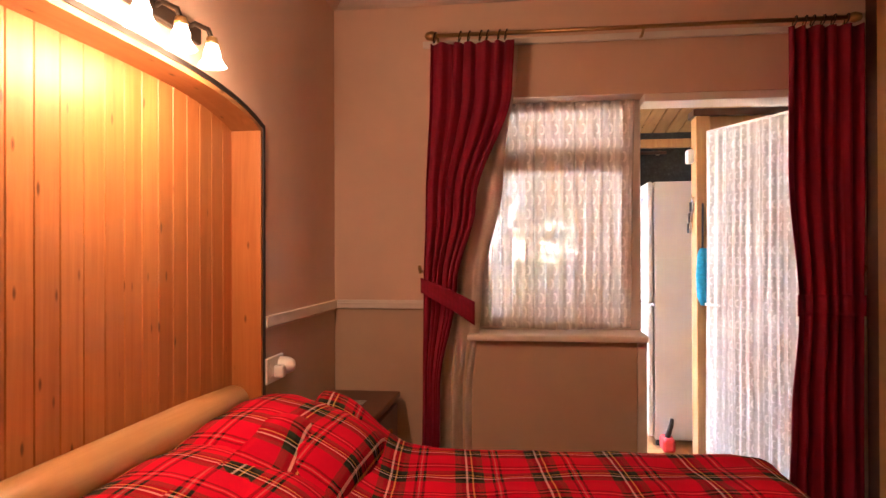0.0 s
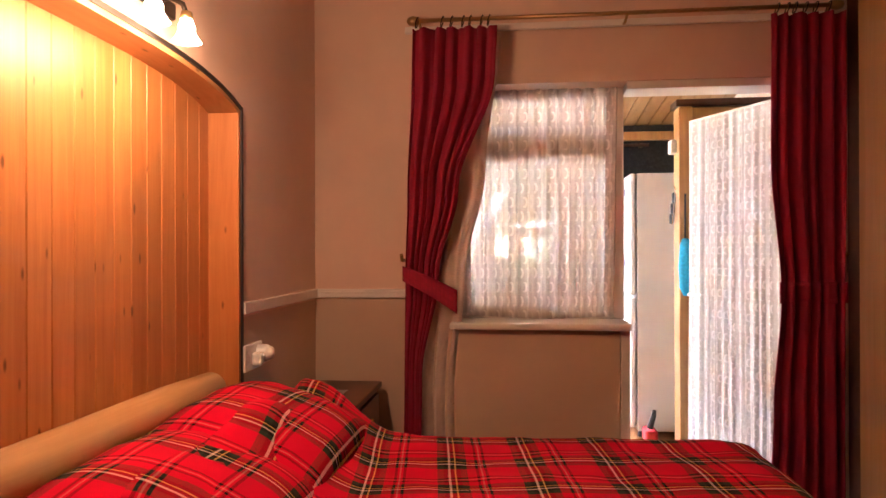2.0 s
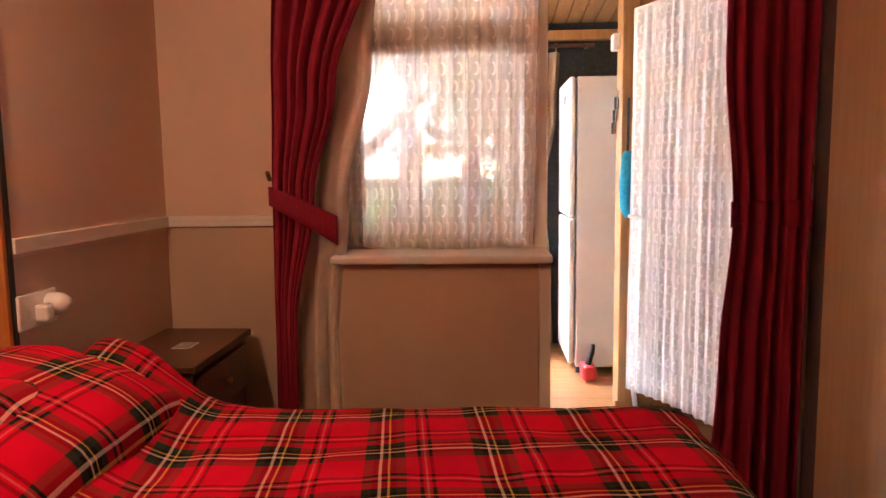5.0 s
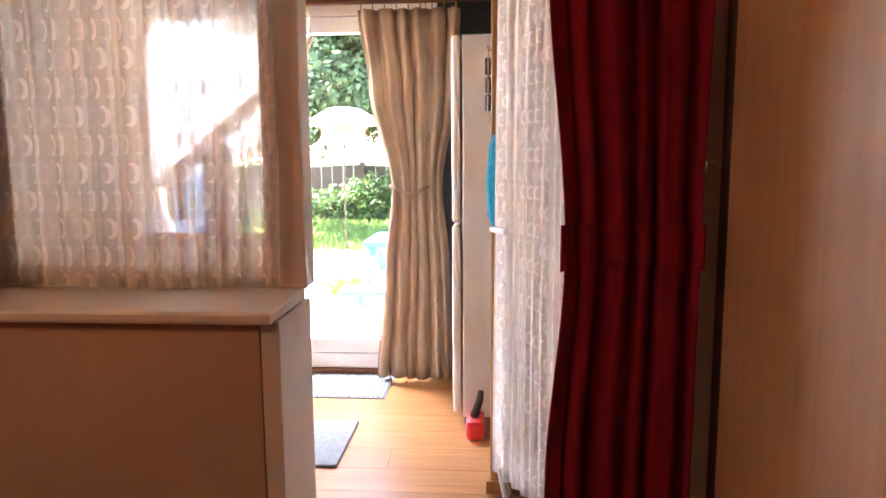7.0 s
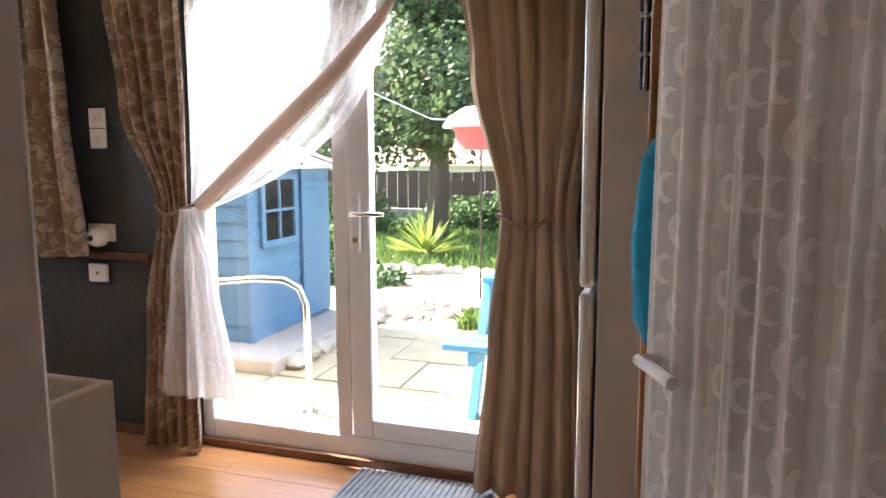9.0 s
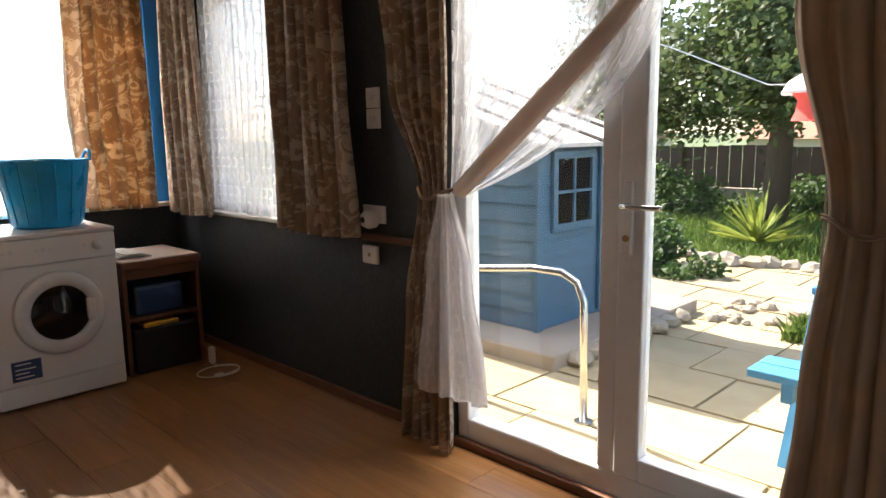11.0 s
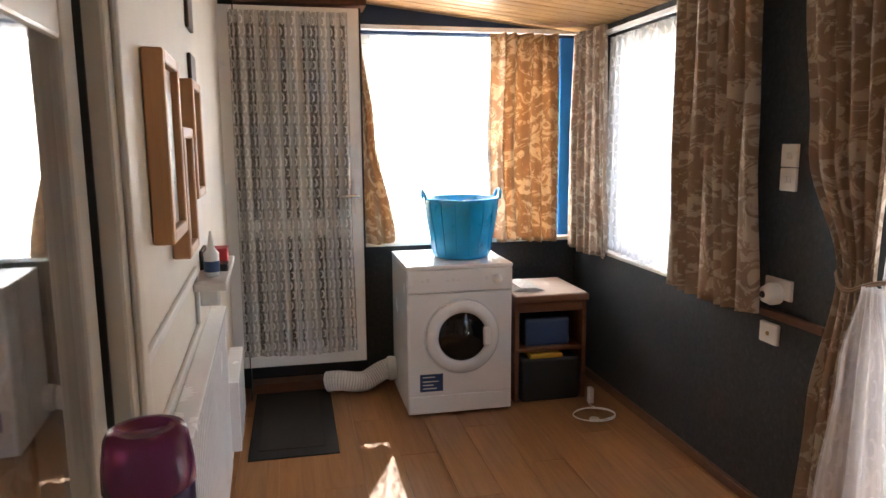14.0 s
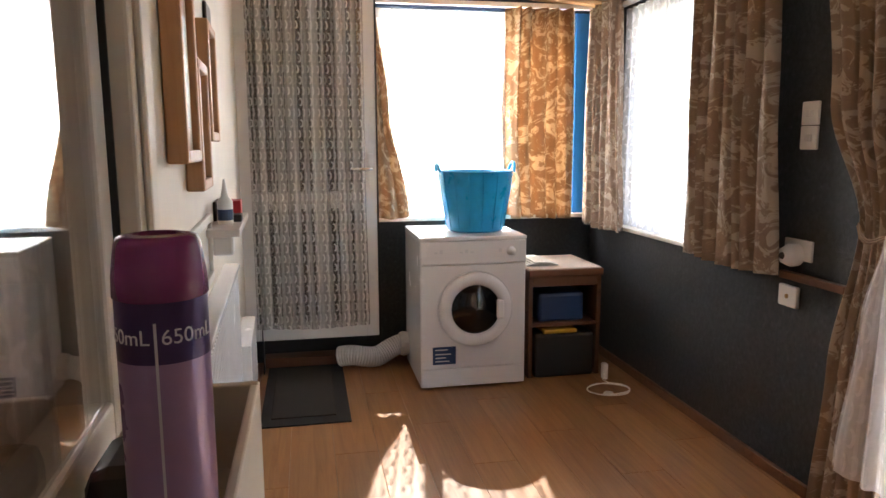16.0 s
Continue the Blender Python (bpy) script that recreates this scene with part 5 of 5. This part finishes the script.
# radiator
ra = thing("radiator", "white ribbed panel radiator on the cream wall", "radiator", (-1.7, 0.25, 0.2))
part("panel", boxm(-2.40, -1.15, 0.25, 0.272, 0.22, 0.88, 0.004), ENAMEL, ra)
part("top_grille", boxm(-2.40, -1.15, 0.231, 0.29, 0.88, 0.90, 0.004), ENAMEL, ra)
for i in range(34):
    xx = -2.385 + i * 0.0365
    part("rib", boxm(xx, xx + 0.020, 0.272, 0.284, 0.25, 0.86, 0.004), ENAMEL, ra)
bx = thing("white_box", "plain white boxed pipe casing beside the mat", "box", (-3.0, 0.28, 0))
part("casing", boxm(-3.35, -2.78, 0.231, 0.30, 0.13, 0.46, 0.004), ENAMEL, bx)

along_house(ra)
along_house(bx)

# window ledge trough with a spray can
tr = thing("ledge_box", "cream painted ledge box below the window", "ledge", (-0.4, 0.3, 0.6))
part("front", boxm(-0.60, -0.13, 0.416, 0.428, 0.55, 1.03, 0.003), SUNWALL, tr)
part("end", boxm(-0.615, -0.60, 0.252, 0.428, 0.55, 1.03, 0.003), SUNWALL, tr)
part("end", boxm(-0.13, -0.115, 0.205, 0.428, 0.55, 1.03, 0.003), SUNWALL, tr)
part("bottom", boxm(-0.60, -0.13, 0.205, 0.416, 0.893, 0.913, 0.002), SUNWALL, tr)
tagged(part("dark_cloth", boxm(-0.56, -0.42, 0.25, 0.375, 0.914, 1.0, 0.025), DARKPLASTIC), "crumpled black cloth in the ledge box", "cloth")
tagged(part("paper_sheet", boxm(-0.24, -0.14, 0.25, 0.31, 0.914, 0.96, 0.01), PAPER), "crumpled white paper in the ledge box", "paper")
CX, CY, CZ = -0.29, 0.374, 0.915
can = thing("spray_can", "tall purple spray can with a translucent cap", "spray can", (CX, CY, CZ))
R = 0.038
part("body", lathe([(0.001, 0.002), (R - 0.003, 0.0), (R, 0.006), (R, 0.115)], 32, (CX, CY, CZ)), BROWNPRINT, can, smooth=True)
part("print_band", lathe([(R, 0.115), (R, 0.255)], 32, (CX, CY, CZ)), PURPLE, can, smooth=True)
b2 = part("dark_band", lathe([(R, 0.255), (R, 0.305), (R - 0.004, 0.312), (0.02, 0.32)], 32, (CX, CY, CZ)), DEEPPURPLE, can, smooth=True)
part("cap", lathe([(R - 0.001, 0.306), (R + 0.0012, 0.308), (R + 0.0006, 0.325), (R - 0.003, 0.352), (R - 0.006, 0.358), (0.02, 0.360), (0.018, 0.357), (0.001, 0.357)], 32, (CX, CY, CZ)), CAPGLASS, can, "glossy purple cap", True)
part("stripe", boxm(CX + R - 0.001, CX + R + 0.0006, CY + 0.000, CY + 0.0022, CZ + 0.06, CZ + 0.29, 0), LETTER, can)


def wrap_text(body, size, angle0, z, parent):
    cu = bpy.data.curves.new("text", "FONT")
    cu.body = body
    cu.size = size
    cu.extrude = 0.0002
    tmp = bpy.data.objects.new("text", cu)
    me = bpy.data.meshes.new_from_object(tmp)
    bpy.data.objects.remove(tmp)
    for v in me.vertices:
        q = angle0 + v.co.x / R
        rr = R + 0.0006 + v.co.z
        v.co = (CX + rr * math.cos(q), CY + rr * math.sin(q), CZ + z + v.co.y)
    mesh_part("lettering", me, LETTER, parent, "pale printed volume")


wrap_text("650mL", 0.018, radians(-80), 0.272, b2)
wrap_text("650mL", 0.018, radians(8), 0.272, b2)
# ceiling lamp
cl2 = thing("ceiling_light", "small clear glass ceiling light on the pine boards", "ceiling light", (-2.9, 1.25, 2.28))
part("base", lathe([(0.05, 0.0), (0.05, -0.015), (0.001, -0.015)], 20, (-2.9, 1.25, roof_z(1.25) + 0.003)), UPVC, cl2)
part("shade", lathe([(0.045, -0.015), (0.06, -0.03), (0.055, -0.06), (0.03, -0.075), (0.001, -0.078)], 20, (-2.9, 1.25, roof_z(1.25))), UPVC, cl2, smooth=True)

# ================= garden =================
GZ = -0.16
structure("ground", boxm(-400, 400, -300, 500, GZ - 0.6, GZ - 0.05, 0), EARTH, "rough green garden ground reaching the horizon")
structure("wall_house_outer", boxm(-9.0, -4.125, -0.3, 0.19, -0.2, 2.5, 0), RENDER_WALL, "plain rendered outer house wall")
structure("step_garden", boxm(-1.7, 0.3, 2.46, 2.56, GZ - 0.1, -0.02, 0.01), CONCRETE, "concrete step below the garden door")

# raised plinth and shed
structure("pavement_plinth", boxm(-6.0, -1.98, 3.72, 5.72, GZ - 0.1, GZ + 0.10, 0.015), CONCRETE, "raised concrete base below the shed")
shed = thing("garden_shed", "blue painted timber shed with a pale felt roof", "shed", (-3.9, 5.2, GZ + 0.1))
SX0, SX1, SY0, SY1, SB, SE = -4.9, -2.38, 4.08, 5.3, GZ + 0.1, 1.24
part("wall", boxm(SX0, SX1 - 0.02, SY0 + 0.02, SY1, SB, SE, 0.004), SHEDBLUE, shed)
z = SB
i = 0
while z < SE - 0.02:
    bm = bmesh.new()
    h = min(0.125, SE - z)
    add_box(bm, SX1 - 0.02, SX1 + 0.004, SY0, SY1, z + 0.003, z + h)
    for v in bm.verts:
        if v.co.x > SX1 and v.co.z > z + h / 2:
            v.co.x -= 0.012
    part("board", bm, SHEDBLUE, shed)
    bm = bmesh.new()
    add_box(bm, SX0, SX1 - 0.02, SY0 - 0.004, SY0 + 0.02, z + 0.003, z + h)
    for v in bm.verts:
        if v.co.y < SY0 and v.co.z > z + h / 2:
            v.co.y += 0.012
    part("board", bm, SHEDBLUE, shed)
    z += 0.125
bm = bmesh.new()
for a, b in ((SX1 + 0.12, 1.20), (-3.8, 1.72), (SX0 - 0.12, 1.20)):
    for yy in (SY0 - 0.12, SY1 + 0.12):
        bm.verts.new((a, yy, b))
        bm.verts.new((a, yy, b + 0.03))
bm.verts.ensure_lookup_table()
v = bm.verts
for a in (0, 4):
    for q in ((a, a + 4, a + 6, a + 2), (a + 1, a + 3, a + 7, a + 5), (a, a + 1, a + 5, a + 4), (a + 2, a + 6, a + 7, a + 3)):
        bm.faces.new([v[j] for j in q])
bm.faces.new([v[j] for j in (0, 2, 3, 1)])
bm.faces.new([v[j] for j in (8, 9, 11, 10)])
bmesh.ops.recalc_face_normals(bm, faces=bm.faces)
roof = part("roof", bm, FELT, shed, "pale felt roof")
for yy in (SY0 + 0.1, SY0 + 0.6, SY0 + 1.1):
    bm = bmesh.new()
    add_tube(bm, [(SX1 + 0.12, yy, 1.236), (-3.8, yy, 1.756)], 0.018, 6)
    part("batten", bm, FENCE, roof)
bm = bmesh.new()
for yy in (SY0 + 0.0, SY1):
    vs = [bm.verts.new(p) for p in ((SX0, yy, SE), (SX1, yy, SE), (-3.8, yy, 1.70))]
    bm.faces.new(vs)
part("gable", bm, SHEDBLUE, shed)
wn2 = part("window", add_box(add_box(add_box(add_box(bmesh.new(), SX1 + 0.004, SX1 + 0.03, 4.23, 4.28, 0.62, 1.17), SX1 + 0.004, SX1 + 0.03, 4.70, 4.75, 0.62, 1.17), SX1 + 0.004, SX1 + 0.03, 4.28, 4.70, 0.62, 0.67), SX1 + 0.004, SX1 + 0.03, 4.28, 4.70, 1.12, 1.17), SHEDBLUE, shed)
part("glazing_bar", boxm(SX1 + 0.006, SX1 + 0.026, 4.48, 4.50, 0.67, 1.12, 0), SHEDBLUE, wn2)
part("glazing_bar", boxm(SX1 + 0.006, SX1 + 0.026, 4.28, 4.70, 0.88, 0.90, 0), SHEDBLUE, wn2)
part("pane", boxm(SX1 + 0.005, SX1 + 0.010, 4.28, 4.70, 0.67, 1.12, 0), BLACKGLASS, wn2)
part("door", boxm(SX1 + 0.004, SX1 + 0.03, 4.82, 5.28, SB + 0.03, 1.2, 0.004), SHEDBLUE, shed)
part("bargeboard", boxm(SX1 - 0.01, SX1 + 0.02, SY0 - 0.02, SY0 + 0.05, SB, SE, 0.004), SHEDBLUE, shed)

# grab rail
gr = thing("grab_rail", "bent steel grab rail fixed beside the door", "rail", (-1.42, 3.2, GZ))
pts = [(-2.7, 3.2, GZ), (-2.7, 3.2, 0.40), (-2.65, 3.2, 0.46), (-2.55, 3.2, 0.50), (-1.75, 3.2, 0.60), (-1.56, 3.2, 0.60), (-1.47, 3.2, 0.56), (-1.43, 3.2, 0.47), (-1.42, 3.2, GZ)]
part("tube", tube(pts, 0.02, 12), STEEL, gr, smooth=True)
part("flange", lathe([(0.05, 0.0), (0.05, 0.012), (0.022, 0.016)], 16, (-1.42, 3.2, GZ), closed=True), STEEL, gr)

# picnic bench
pb = thing("picnic_bench", "bright blue stained wooden picnic bench on the patio", "picnic bench", (0.0, 4.0, GZ))
for i in range(5):
    part("top_slat", boxm(-0.54, 0.75, 3.66 + i * 0.135, 3.78 + i * 0.135, 0.56, 0.595, 0.006), BENCHBLUE, pb)
for y0 in (3.22, 4.62):
    for i in range(2):
        part("seat_slat", boxm(-0.64, 0.80, y0 + i * 0.13, y0 + 0.12 + i * 0.13, 0.27, 0.305, 0.006), BENCHBLUE, pb)
for xx in (-0.50, 0.55):
    part("seat_bearer", boxm(xx, xx + 0.045, 3.22, 4.87, 0.19, 0.27, 0.004), BENCHBLUE, pb)
    part("top_bearer", boxm(xx, xx + 0.045, 3.68, 4.32, 0.48, 0.56, 0.004), BENCHBLUE, pb)
    for ya, yb in ((3.42, 3.78), (4.66, 4.28)):
        bm = bmesh.new()
        add_box(bm, xx - 0.046, xx - 0.001, -0.045, 0.045, 0, 1)
        for v in bm.verts:
            f = v.co.z
            v.co = (v.co.x, ya + (yb - ya) * f + v.co.y, GZ + (0.56 - GZ) * f)
        part("leg", bm, BENCHBLUE, pb)

# parasol
ps = thing("parasol", "white garden parasol with a red hanging valance", "parasol", (-1.28, 6.2, GZ))
PX, PY, PZ = -1.22, 6.2, 1.56
part("pole", tube([(PX, PY, GZ), (PX, PY, PZ + 0.2)], 0.009, 10), BRONZE, ps)
part("canopy", lathe([(0.01, 0.21), (0.18, 0.185), (0.33, 0.10), (0.38, 0.02), (0.37, 0.0)], 8, (PX, PY, PZ)), PARASOL_W, ps)
part("valance", lathe([(0.30, 0.03), (0.24, -0.05), (0.25, -0.13), (0.28, -0.20)], 16, (PX, PY, PZ)), PARASOL_R, ps, "red valance", True)
part("base", lathe([(0.22, 0.0), (0.22, 0.05), (0.05, 0.09)], 20, (PX, PY, GZ), closed=True), CONCRETE, ps)

# rockery edge and lawn
rng = random.Random(11)


def rock(x, y, z, s, label, grp):
    bm = bmesh.new()
    bmesh.ops.create_icosphere(bm, subdivisions=2, radius=s)
    o = Vector((rng.uniform(0, 99), 0, 0))
    for v in bm.verts:
        v.co *= 1 + 0.45 * noise.noise(v.co / s * 1.2 + o)
        v.co.z *= 0.62
    ob = part("stone", bm, ROCK)
    ob.location = (x, y, z)
    return tagged(ob, label, "stone", grp)


for i in range(22):
    x = -3.6 + i * 0.2 + rng.uniform(-0.05, 0.05)
    rock(x, 8.0 + 0.12 * math.sin(i) , GZ + 0.02, rng.uniform(0.10, 0.17), "weathered rockery stone edging the lawn", "rockery stones")
for i in range(26):
    rock(-1.85 + rng.uniform(0, 0.75), 5.75 + rng.uniform(-0.25, 0.5), GZ + 0.01, rng.uniform(0.035, 0.075), "small pale cobble on the patio", "cobbles")
for i in range(8):
    rock(-1.96 + rng.uniform(-0.02, 0.02), 3.95 + i * 0.2, GZ + 0.04, rng.uniform(0.07, 0.10), "rough stone at the base of the shed plinth", "plinth stones")


def tufts(n, x0, x1, y0, y1, z, h, seed):
    r = random.Random(seed)
    verts, faces = [], []
    for _ in range(n):
        x, y = r.uniform(x0, x1), r.uniform(y0, y1)
        q = r.uniform(0, 6.28)
        hh = h * r.uniform(0.4, 1.3)
        dx, dy = math.cos(q) * 0.012, math.sin(q) * 0.012
        lx, ly = r.gauss(0, 0.4) * hh, r.gauss(0, 0.4) * hh
        i = len(verts)
        verts += [(x - dx, y - dy, z), (x + dx, y + dy, z), (x + lx * 0.4 + dx * 0.6, y + ly * 0.4 + dy * 0.6, z + hh * 0.6), (x + lx, y + ly, z + hh)]
        faces.append((i, i + 1, i + 2, i + 3))
    me = bpy.data.meshes.new("grass")
    me.from_pydata(verts, [], faces)
    return me


tagged(mesh_part("grass", tufts(26000, -9, 4, 8.0, 14, GZ - 0.05, 0.16, 5), GRASS), "long sunlit meadow grass beyond the patio", "grass", kind="stuff")
tagged(mesh_part("grass_tuft", tufts(900, -1.2, -0.7, 5.3, 5.8, GZ, 0.12, 6), GRASS), "grass tuft growing between the patio slabs", "grass", kind="stuff")


def bush(name, x, y, z, rx, ry, rz, n, s, mat, label, seed, category="bush"):
    r = random.Random(seed)
    pts = []
    clumps = [(r.gauss(0, 0.45), r.gauss(0, 0.45), abs(r.gauss(0.35, 0.3)), r.uniform(0.25, 0.5)) for _ in range(26)]
    for _ in range(n):
        a, b, c, w = clumps[r.randrange(len(clumps))]
        d = Vector((r.gauss(0, 1), r.gauss(0, 1), r.gauss(0, 1))).normalized() * w * r.uniform(0.6, 1.05)
        pts.append(((x + (a + d.x) * rx, y + (b + d.y) * ry, max(z, z + (c + d.z) * rz)), s * r.uniform(0.6, 1.4)))
    th = thing(name, label, category, (x, y, z))
    mesh_part("foliage", leaf_cloud(pts, s, r), mat, th)
    part("stem", tube([(x, y, z - 0.05), (x + 0.05, y, z + rz * 0.4)], [0.04, 0.015], 7), BARK, th)


bush("shrub", -3.35, 7.3, GZ, 0.7, 0.5, 0.42, 6000, 0.06, HEDGELEAF, "dense green shrub beside the shed", 71)
bush("hedge", -6.4, 12.2, GZ, 1.8, 0.6, 1.0, 9000, 0.09, HEDGELEAF, "ivy covered hedge along the garden boundary", 73, "hedge")
bush("hedge", -2.6, 13.1, GZ, 2.2, 0.5, 0.6, 8000, 0.09, HEDGELEAF, "dark hedge under the tree", 74, "hedge")
bush("hedge", 0.6, 12.6, GZ, 2.4, 0.8, 1.1, 9000, 0.09, HEDGELEAF, "dark hedge along the garden end", 75, "hedge")
bush("hedge", -9.5, 12.0, GZ, 2.6, 0.9, 1.6, 9000, 0.1, HEDGELEAF, "tall garden hedge behind the shed", 76, "hedge")
# spiky yucca
yu = thing("yucca", "spiky yellow green yucca on the lawn", "plant", (-2.85, 9.3, GZ))
r = random.Random(9)
for k in range(70):
    q, e = r.uniform(0, 6.28), r.uniform(0.25, 1.45)
    ln = r.uniform(0.55, 0.85)
    d = Vector((math.cos(q) * math.cos(e), math.sin(q) * math.cos(e), math.sin(e)))
    s = Vector((-math.sin(q), math.cos(q), 0)) * 0.028
    p = Vector((-2.85, 9.3, GZ + 0.05))
    bm = bmesh.new()
    vs = [bm.verts.new(c) for c in (p - s, p + s, p + d * ln * 0.6 + s * 0.9, p + d * ln + Vector((0, 0, -0.05 * math.cos(e))), p + d * ln * 0.6 - s * 0.9)]
    bm.faces.new(vs)
    part("leaf", bm, YUCCALEAF, yu)

# fence
fe = thing("fence", "dark timber panel fence along the garden end", "fence", (-3, 14.2, GZ), kind="")
for i in range(60):
    xx = -10 + i * 0.25
    part("slat", boxm(xx, xx + 0.235, 14.2, 14.22, GZ - 0.1, 1.0 + 0.02 * math.sin(i * 7), 0), FENCE, fe)
for i in range(9):
    part("post", boxm(-10 + i * 1.85, -9.9 + i * 1.85, 14.1, 14.2, GZ - 0.1, 1.08, 0), FENCE, fe)
lw = thing("garden_wall", "low pale block wall before the fence", "wall", (-2, 13.6, GZ))
for i in range(26):
    for j in range(2):
        part("block", boxm(-8 + i * 0.45 + 0.2 * j, -7.56 + i * 0.45 + 0.2 * j, 13.55, 13.75, GZ - 0.05 + j * 0.22, GZ + 0.16 + j * 0.22, 0), CONCRETE, lw)


def tree(x, y, h, spread, n, seed, label, low=0.2):
    r = random.Random(seed)
    t = thing("tree", label, "tree", (x, y, GZ))
    part("trunk", tube([(x, y, GZ - 0.1), (x + 0.06, y, h * 0.2), (x - 0.05, y + 0.05, h * 0.5), (x, y, h * 0.92)], [0.22, 0.17, 0.10, 0.02], 10), BARK, t, smooth=True)
    pts = []
    for k in range(46):
        f = low + (1 - low) * (k / 46) ** 0.9
        q = r.uniform(0, 6.28)
        ln = spread * (1 - f) ** 0.55 * r.uniform(0.65, 1.1) + 0.3
        a = Vector((x, y, h * f * 0.95))
        b = a + Vector((math.cos(q) * ln, math.sin(q) * ln, r.uniform(-0.1, 0.5)))
        mid = (a + b) / 2 + Vector((0, 0, 0.15))
        part("limb", tube([a, mid, b], [0.05 * (1.2 - f), 0.03, 0.008], 6), BARK, t)
        for _ in range(n // 46):
            g = r.uniform(0.25, 1.05)
            c = a.lerp(b, g) + Vector((r.gauss(0, 0.32), r.gauss(0, 0.32), r.gauss(0.05, 0.24)))
            pts.append((c, 0.115 * r.uniform(0.5, 1.4)))
    mesh_part("crown", leaf_cloud(pts, 0.12, r), TREELEAF, t)


tree(-3.6, 12.0, 7.5, 3.0, 80000, 81, "large dark evergreen tree at the garden end", 0.2)
tree(-0.6, 13.5, 8.0, 3.0, 76000, 82, "broad dark evergreen tree behind the parasol", 0.2)
tree(2.6, 12.5, 6.5, 2.6, 44000, 83, "dark evergreen tree beyond the patio", 0.15)
tree(-9.5, 17.0, 5.0, 2.2, 16000, 84, "distant green tree behind the shed", 0.2)

# washing line
wl = thing("washing_line", "thin white washing line on a wooden prop", "washing line", (-3.32, 6.8, GZ))
part("line", tube([(-3.32, 6.8, 2.27), (-2.88, 6.9, 2.10), (-1.99, 7.0, 1.70), (-0.4, 7.2, 1.6), (2.5, 7.8, 1.9)], 0.006, 5), UPVC, wl)
part("post", tube([(-3.32, 6.8, GZ), (-3.32, 6.8, 2.32)], 0.022, 8), FENCE, wl)

# houses in the distance
def house(x, y, w, d, h, rz, label):
    t = thing("house", label, "house", (x, y, GZ))
    part("wall", boxm(x - w / 2, x + w / 2, y, y + d, GZ - 0.1, h, 0), RENDER_WALL, t)
    bm = bmesh.new()
    vs = [bm.verts.new(p) for p in ((x - w / 2 - 0.3, y - 0.3, h), (x + w / 2 + 0.3, y - 0.3, h), (x + w / 2 + 0.3, y + d + 0.3, h), (x - w / 2 - 0.3, y + d + 0.3, h), (x - w / 2 - 0.3, y + d / 2, h + rz), (x + w / 2 + 0.3, y + d / 2, h + rz))]
    for q in ((0, 1, 5, 4), (2, 3, 4, 5), (0, 4, 3), (1, 2, 5), (0, 3, 2, 1)):
        bm.faces.new([vs[j] for j in q])
    part("roof", bm, TILE_ROOF, t)
    for xx in (-w / 4, w / 4):
        wi = part("window", boxm(x + xx - 0.6, x + xx + 0.6, y - 0.04, y, h - 1.6, h - 0.5, 0), UPVC, t)
        part("pane", boxm(x + xx - 0.52, x + xx + 0.52, y - 0.05, y - 0.041, h - 1.52, h - 0.58, 0), BLACKGLASS, wi)


house(-27, 38, 10, 7, 0.9, 1.6, "distant bungalow with a red tiled roof")
house(-5, 26, 9, 7, 1.0, 1.5, "pale bungalow behind the garden trees")
house(-46, 60, 12, 8, 1.6, 2.2, "far house with a red tiled roof")

# patio slabs
patio = tagged(part("patio", boxm(-9, 5, 2.46, 7.9, GZ - 0.12, GZ - 0.012, 0), GRIT), "sandstone slab patio with gritty joints", "patio", kind="structure")
shared = {}


def slab_mesh(w, d):
    key = (round(w, 2), round(d, 2))
    if key not in shared:
        me = bpy.data.meshes.new("slab")
        bm = boxm(-w / 2, w / 2, -d / 2, d / 2, -0.03, 0.0, 0.004)
        bm.to_mesh(me)
        bm.free()
        me.materials.append(SLAB)
        shared[key] = me
    return shared[key]


rng = random.Random(4)
y = 2.60
row = 0
while y < 7.85:
    d = 0.58
    x = -6.5 + (row % 2) * 0.3
    while x < 3.5:
        if not (x + 0.3 < -2.1 and y + 0.3 > 3.85 and y + 0.3 < 5.7):
            ob = new("slab", slab_mesh(0.585, d - 0.015))
            ob.parent = patio
            ob.matrix_basis = pose(x + 0.3, y + d / 2, GZ + rng.uniform(-0.004, 0.004), rng.uniform(-0.4, 0.4), rng.uniform(-0.4, 0.4), rng.uniform(-0.3, 0.3))
        x += 0.6
    y += d
    row += 1

# laminate boards
boards = {}
rng = random.Random(8)
y = 0.008
row = 0
while y < 2.39:
    x = -4.0 + (row * 0.47) % 1.2 - 1.2
    while x < 0.96:
        xa, xb = max(x, -4.0), min(x + 1.2, 0.96)
        if xb - xa > 0.03:
            key = round(xb - xa, 3)
            if key not in boards:
                me = bpy.data.meshes.new("laminate_board")
                bm = boxm(-(xb - xa) / 2 + 0.0006, (xb - xa) / 2 - 0.0006, 0.0006, 0.1915, -0.012, 0.0, 0.0015)
                bm.to_mesh(me)
                bm.free()
                me.materials.append(FLOORWOOD)
                boards[key] = me
            ob = new("laminate_board", boards[key])
            ob.parent = floor
            ob.matrix_basis = pose((xa + xb) / 2, y, 0)
        x += 1.2
    y += 0.192
    row += 1
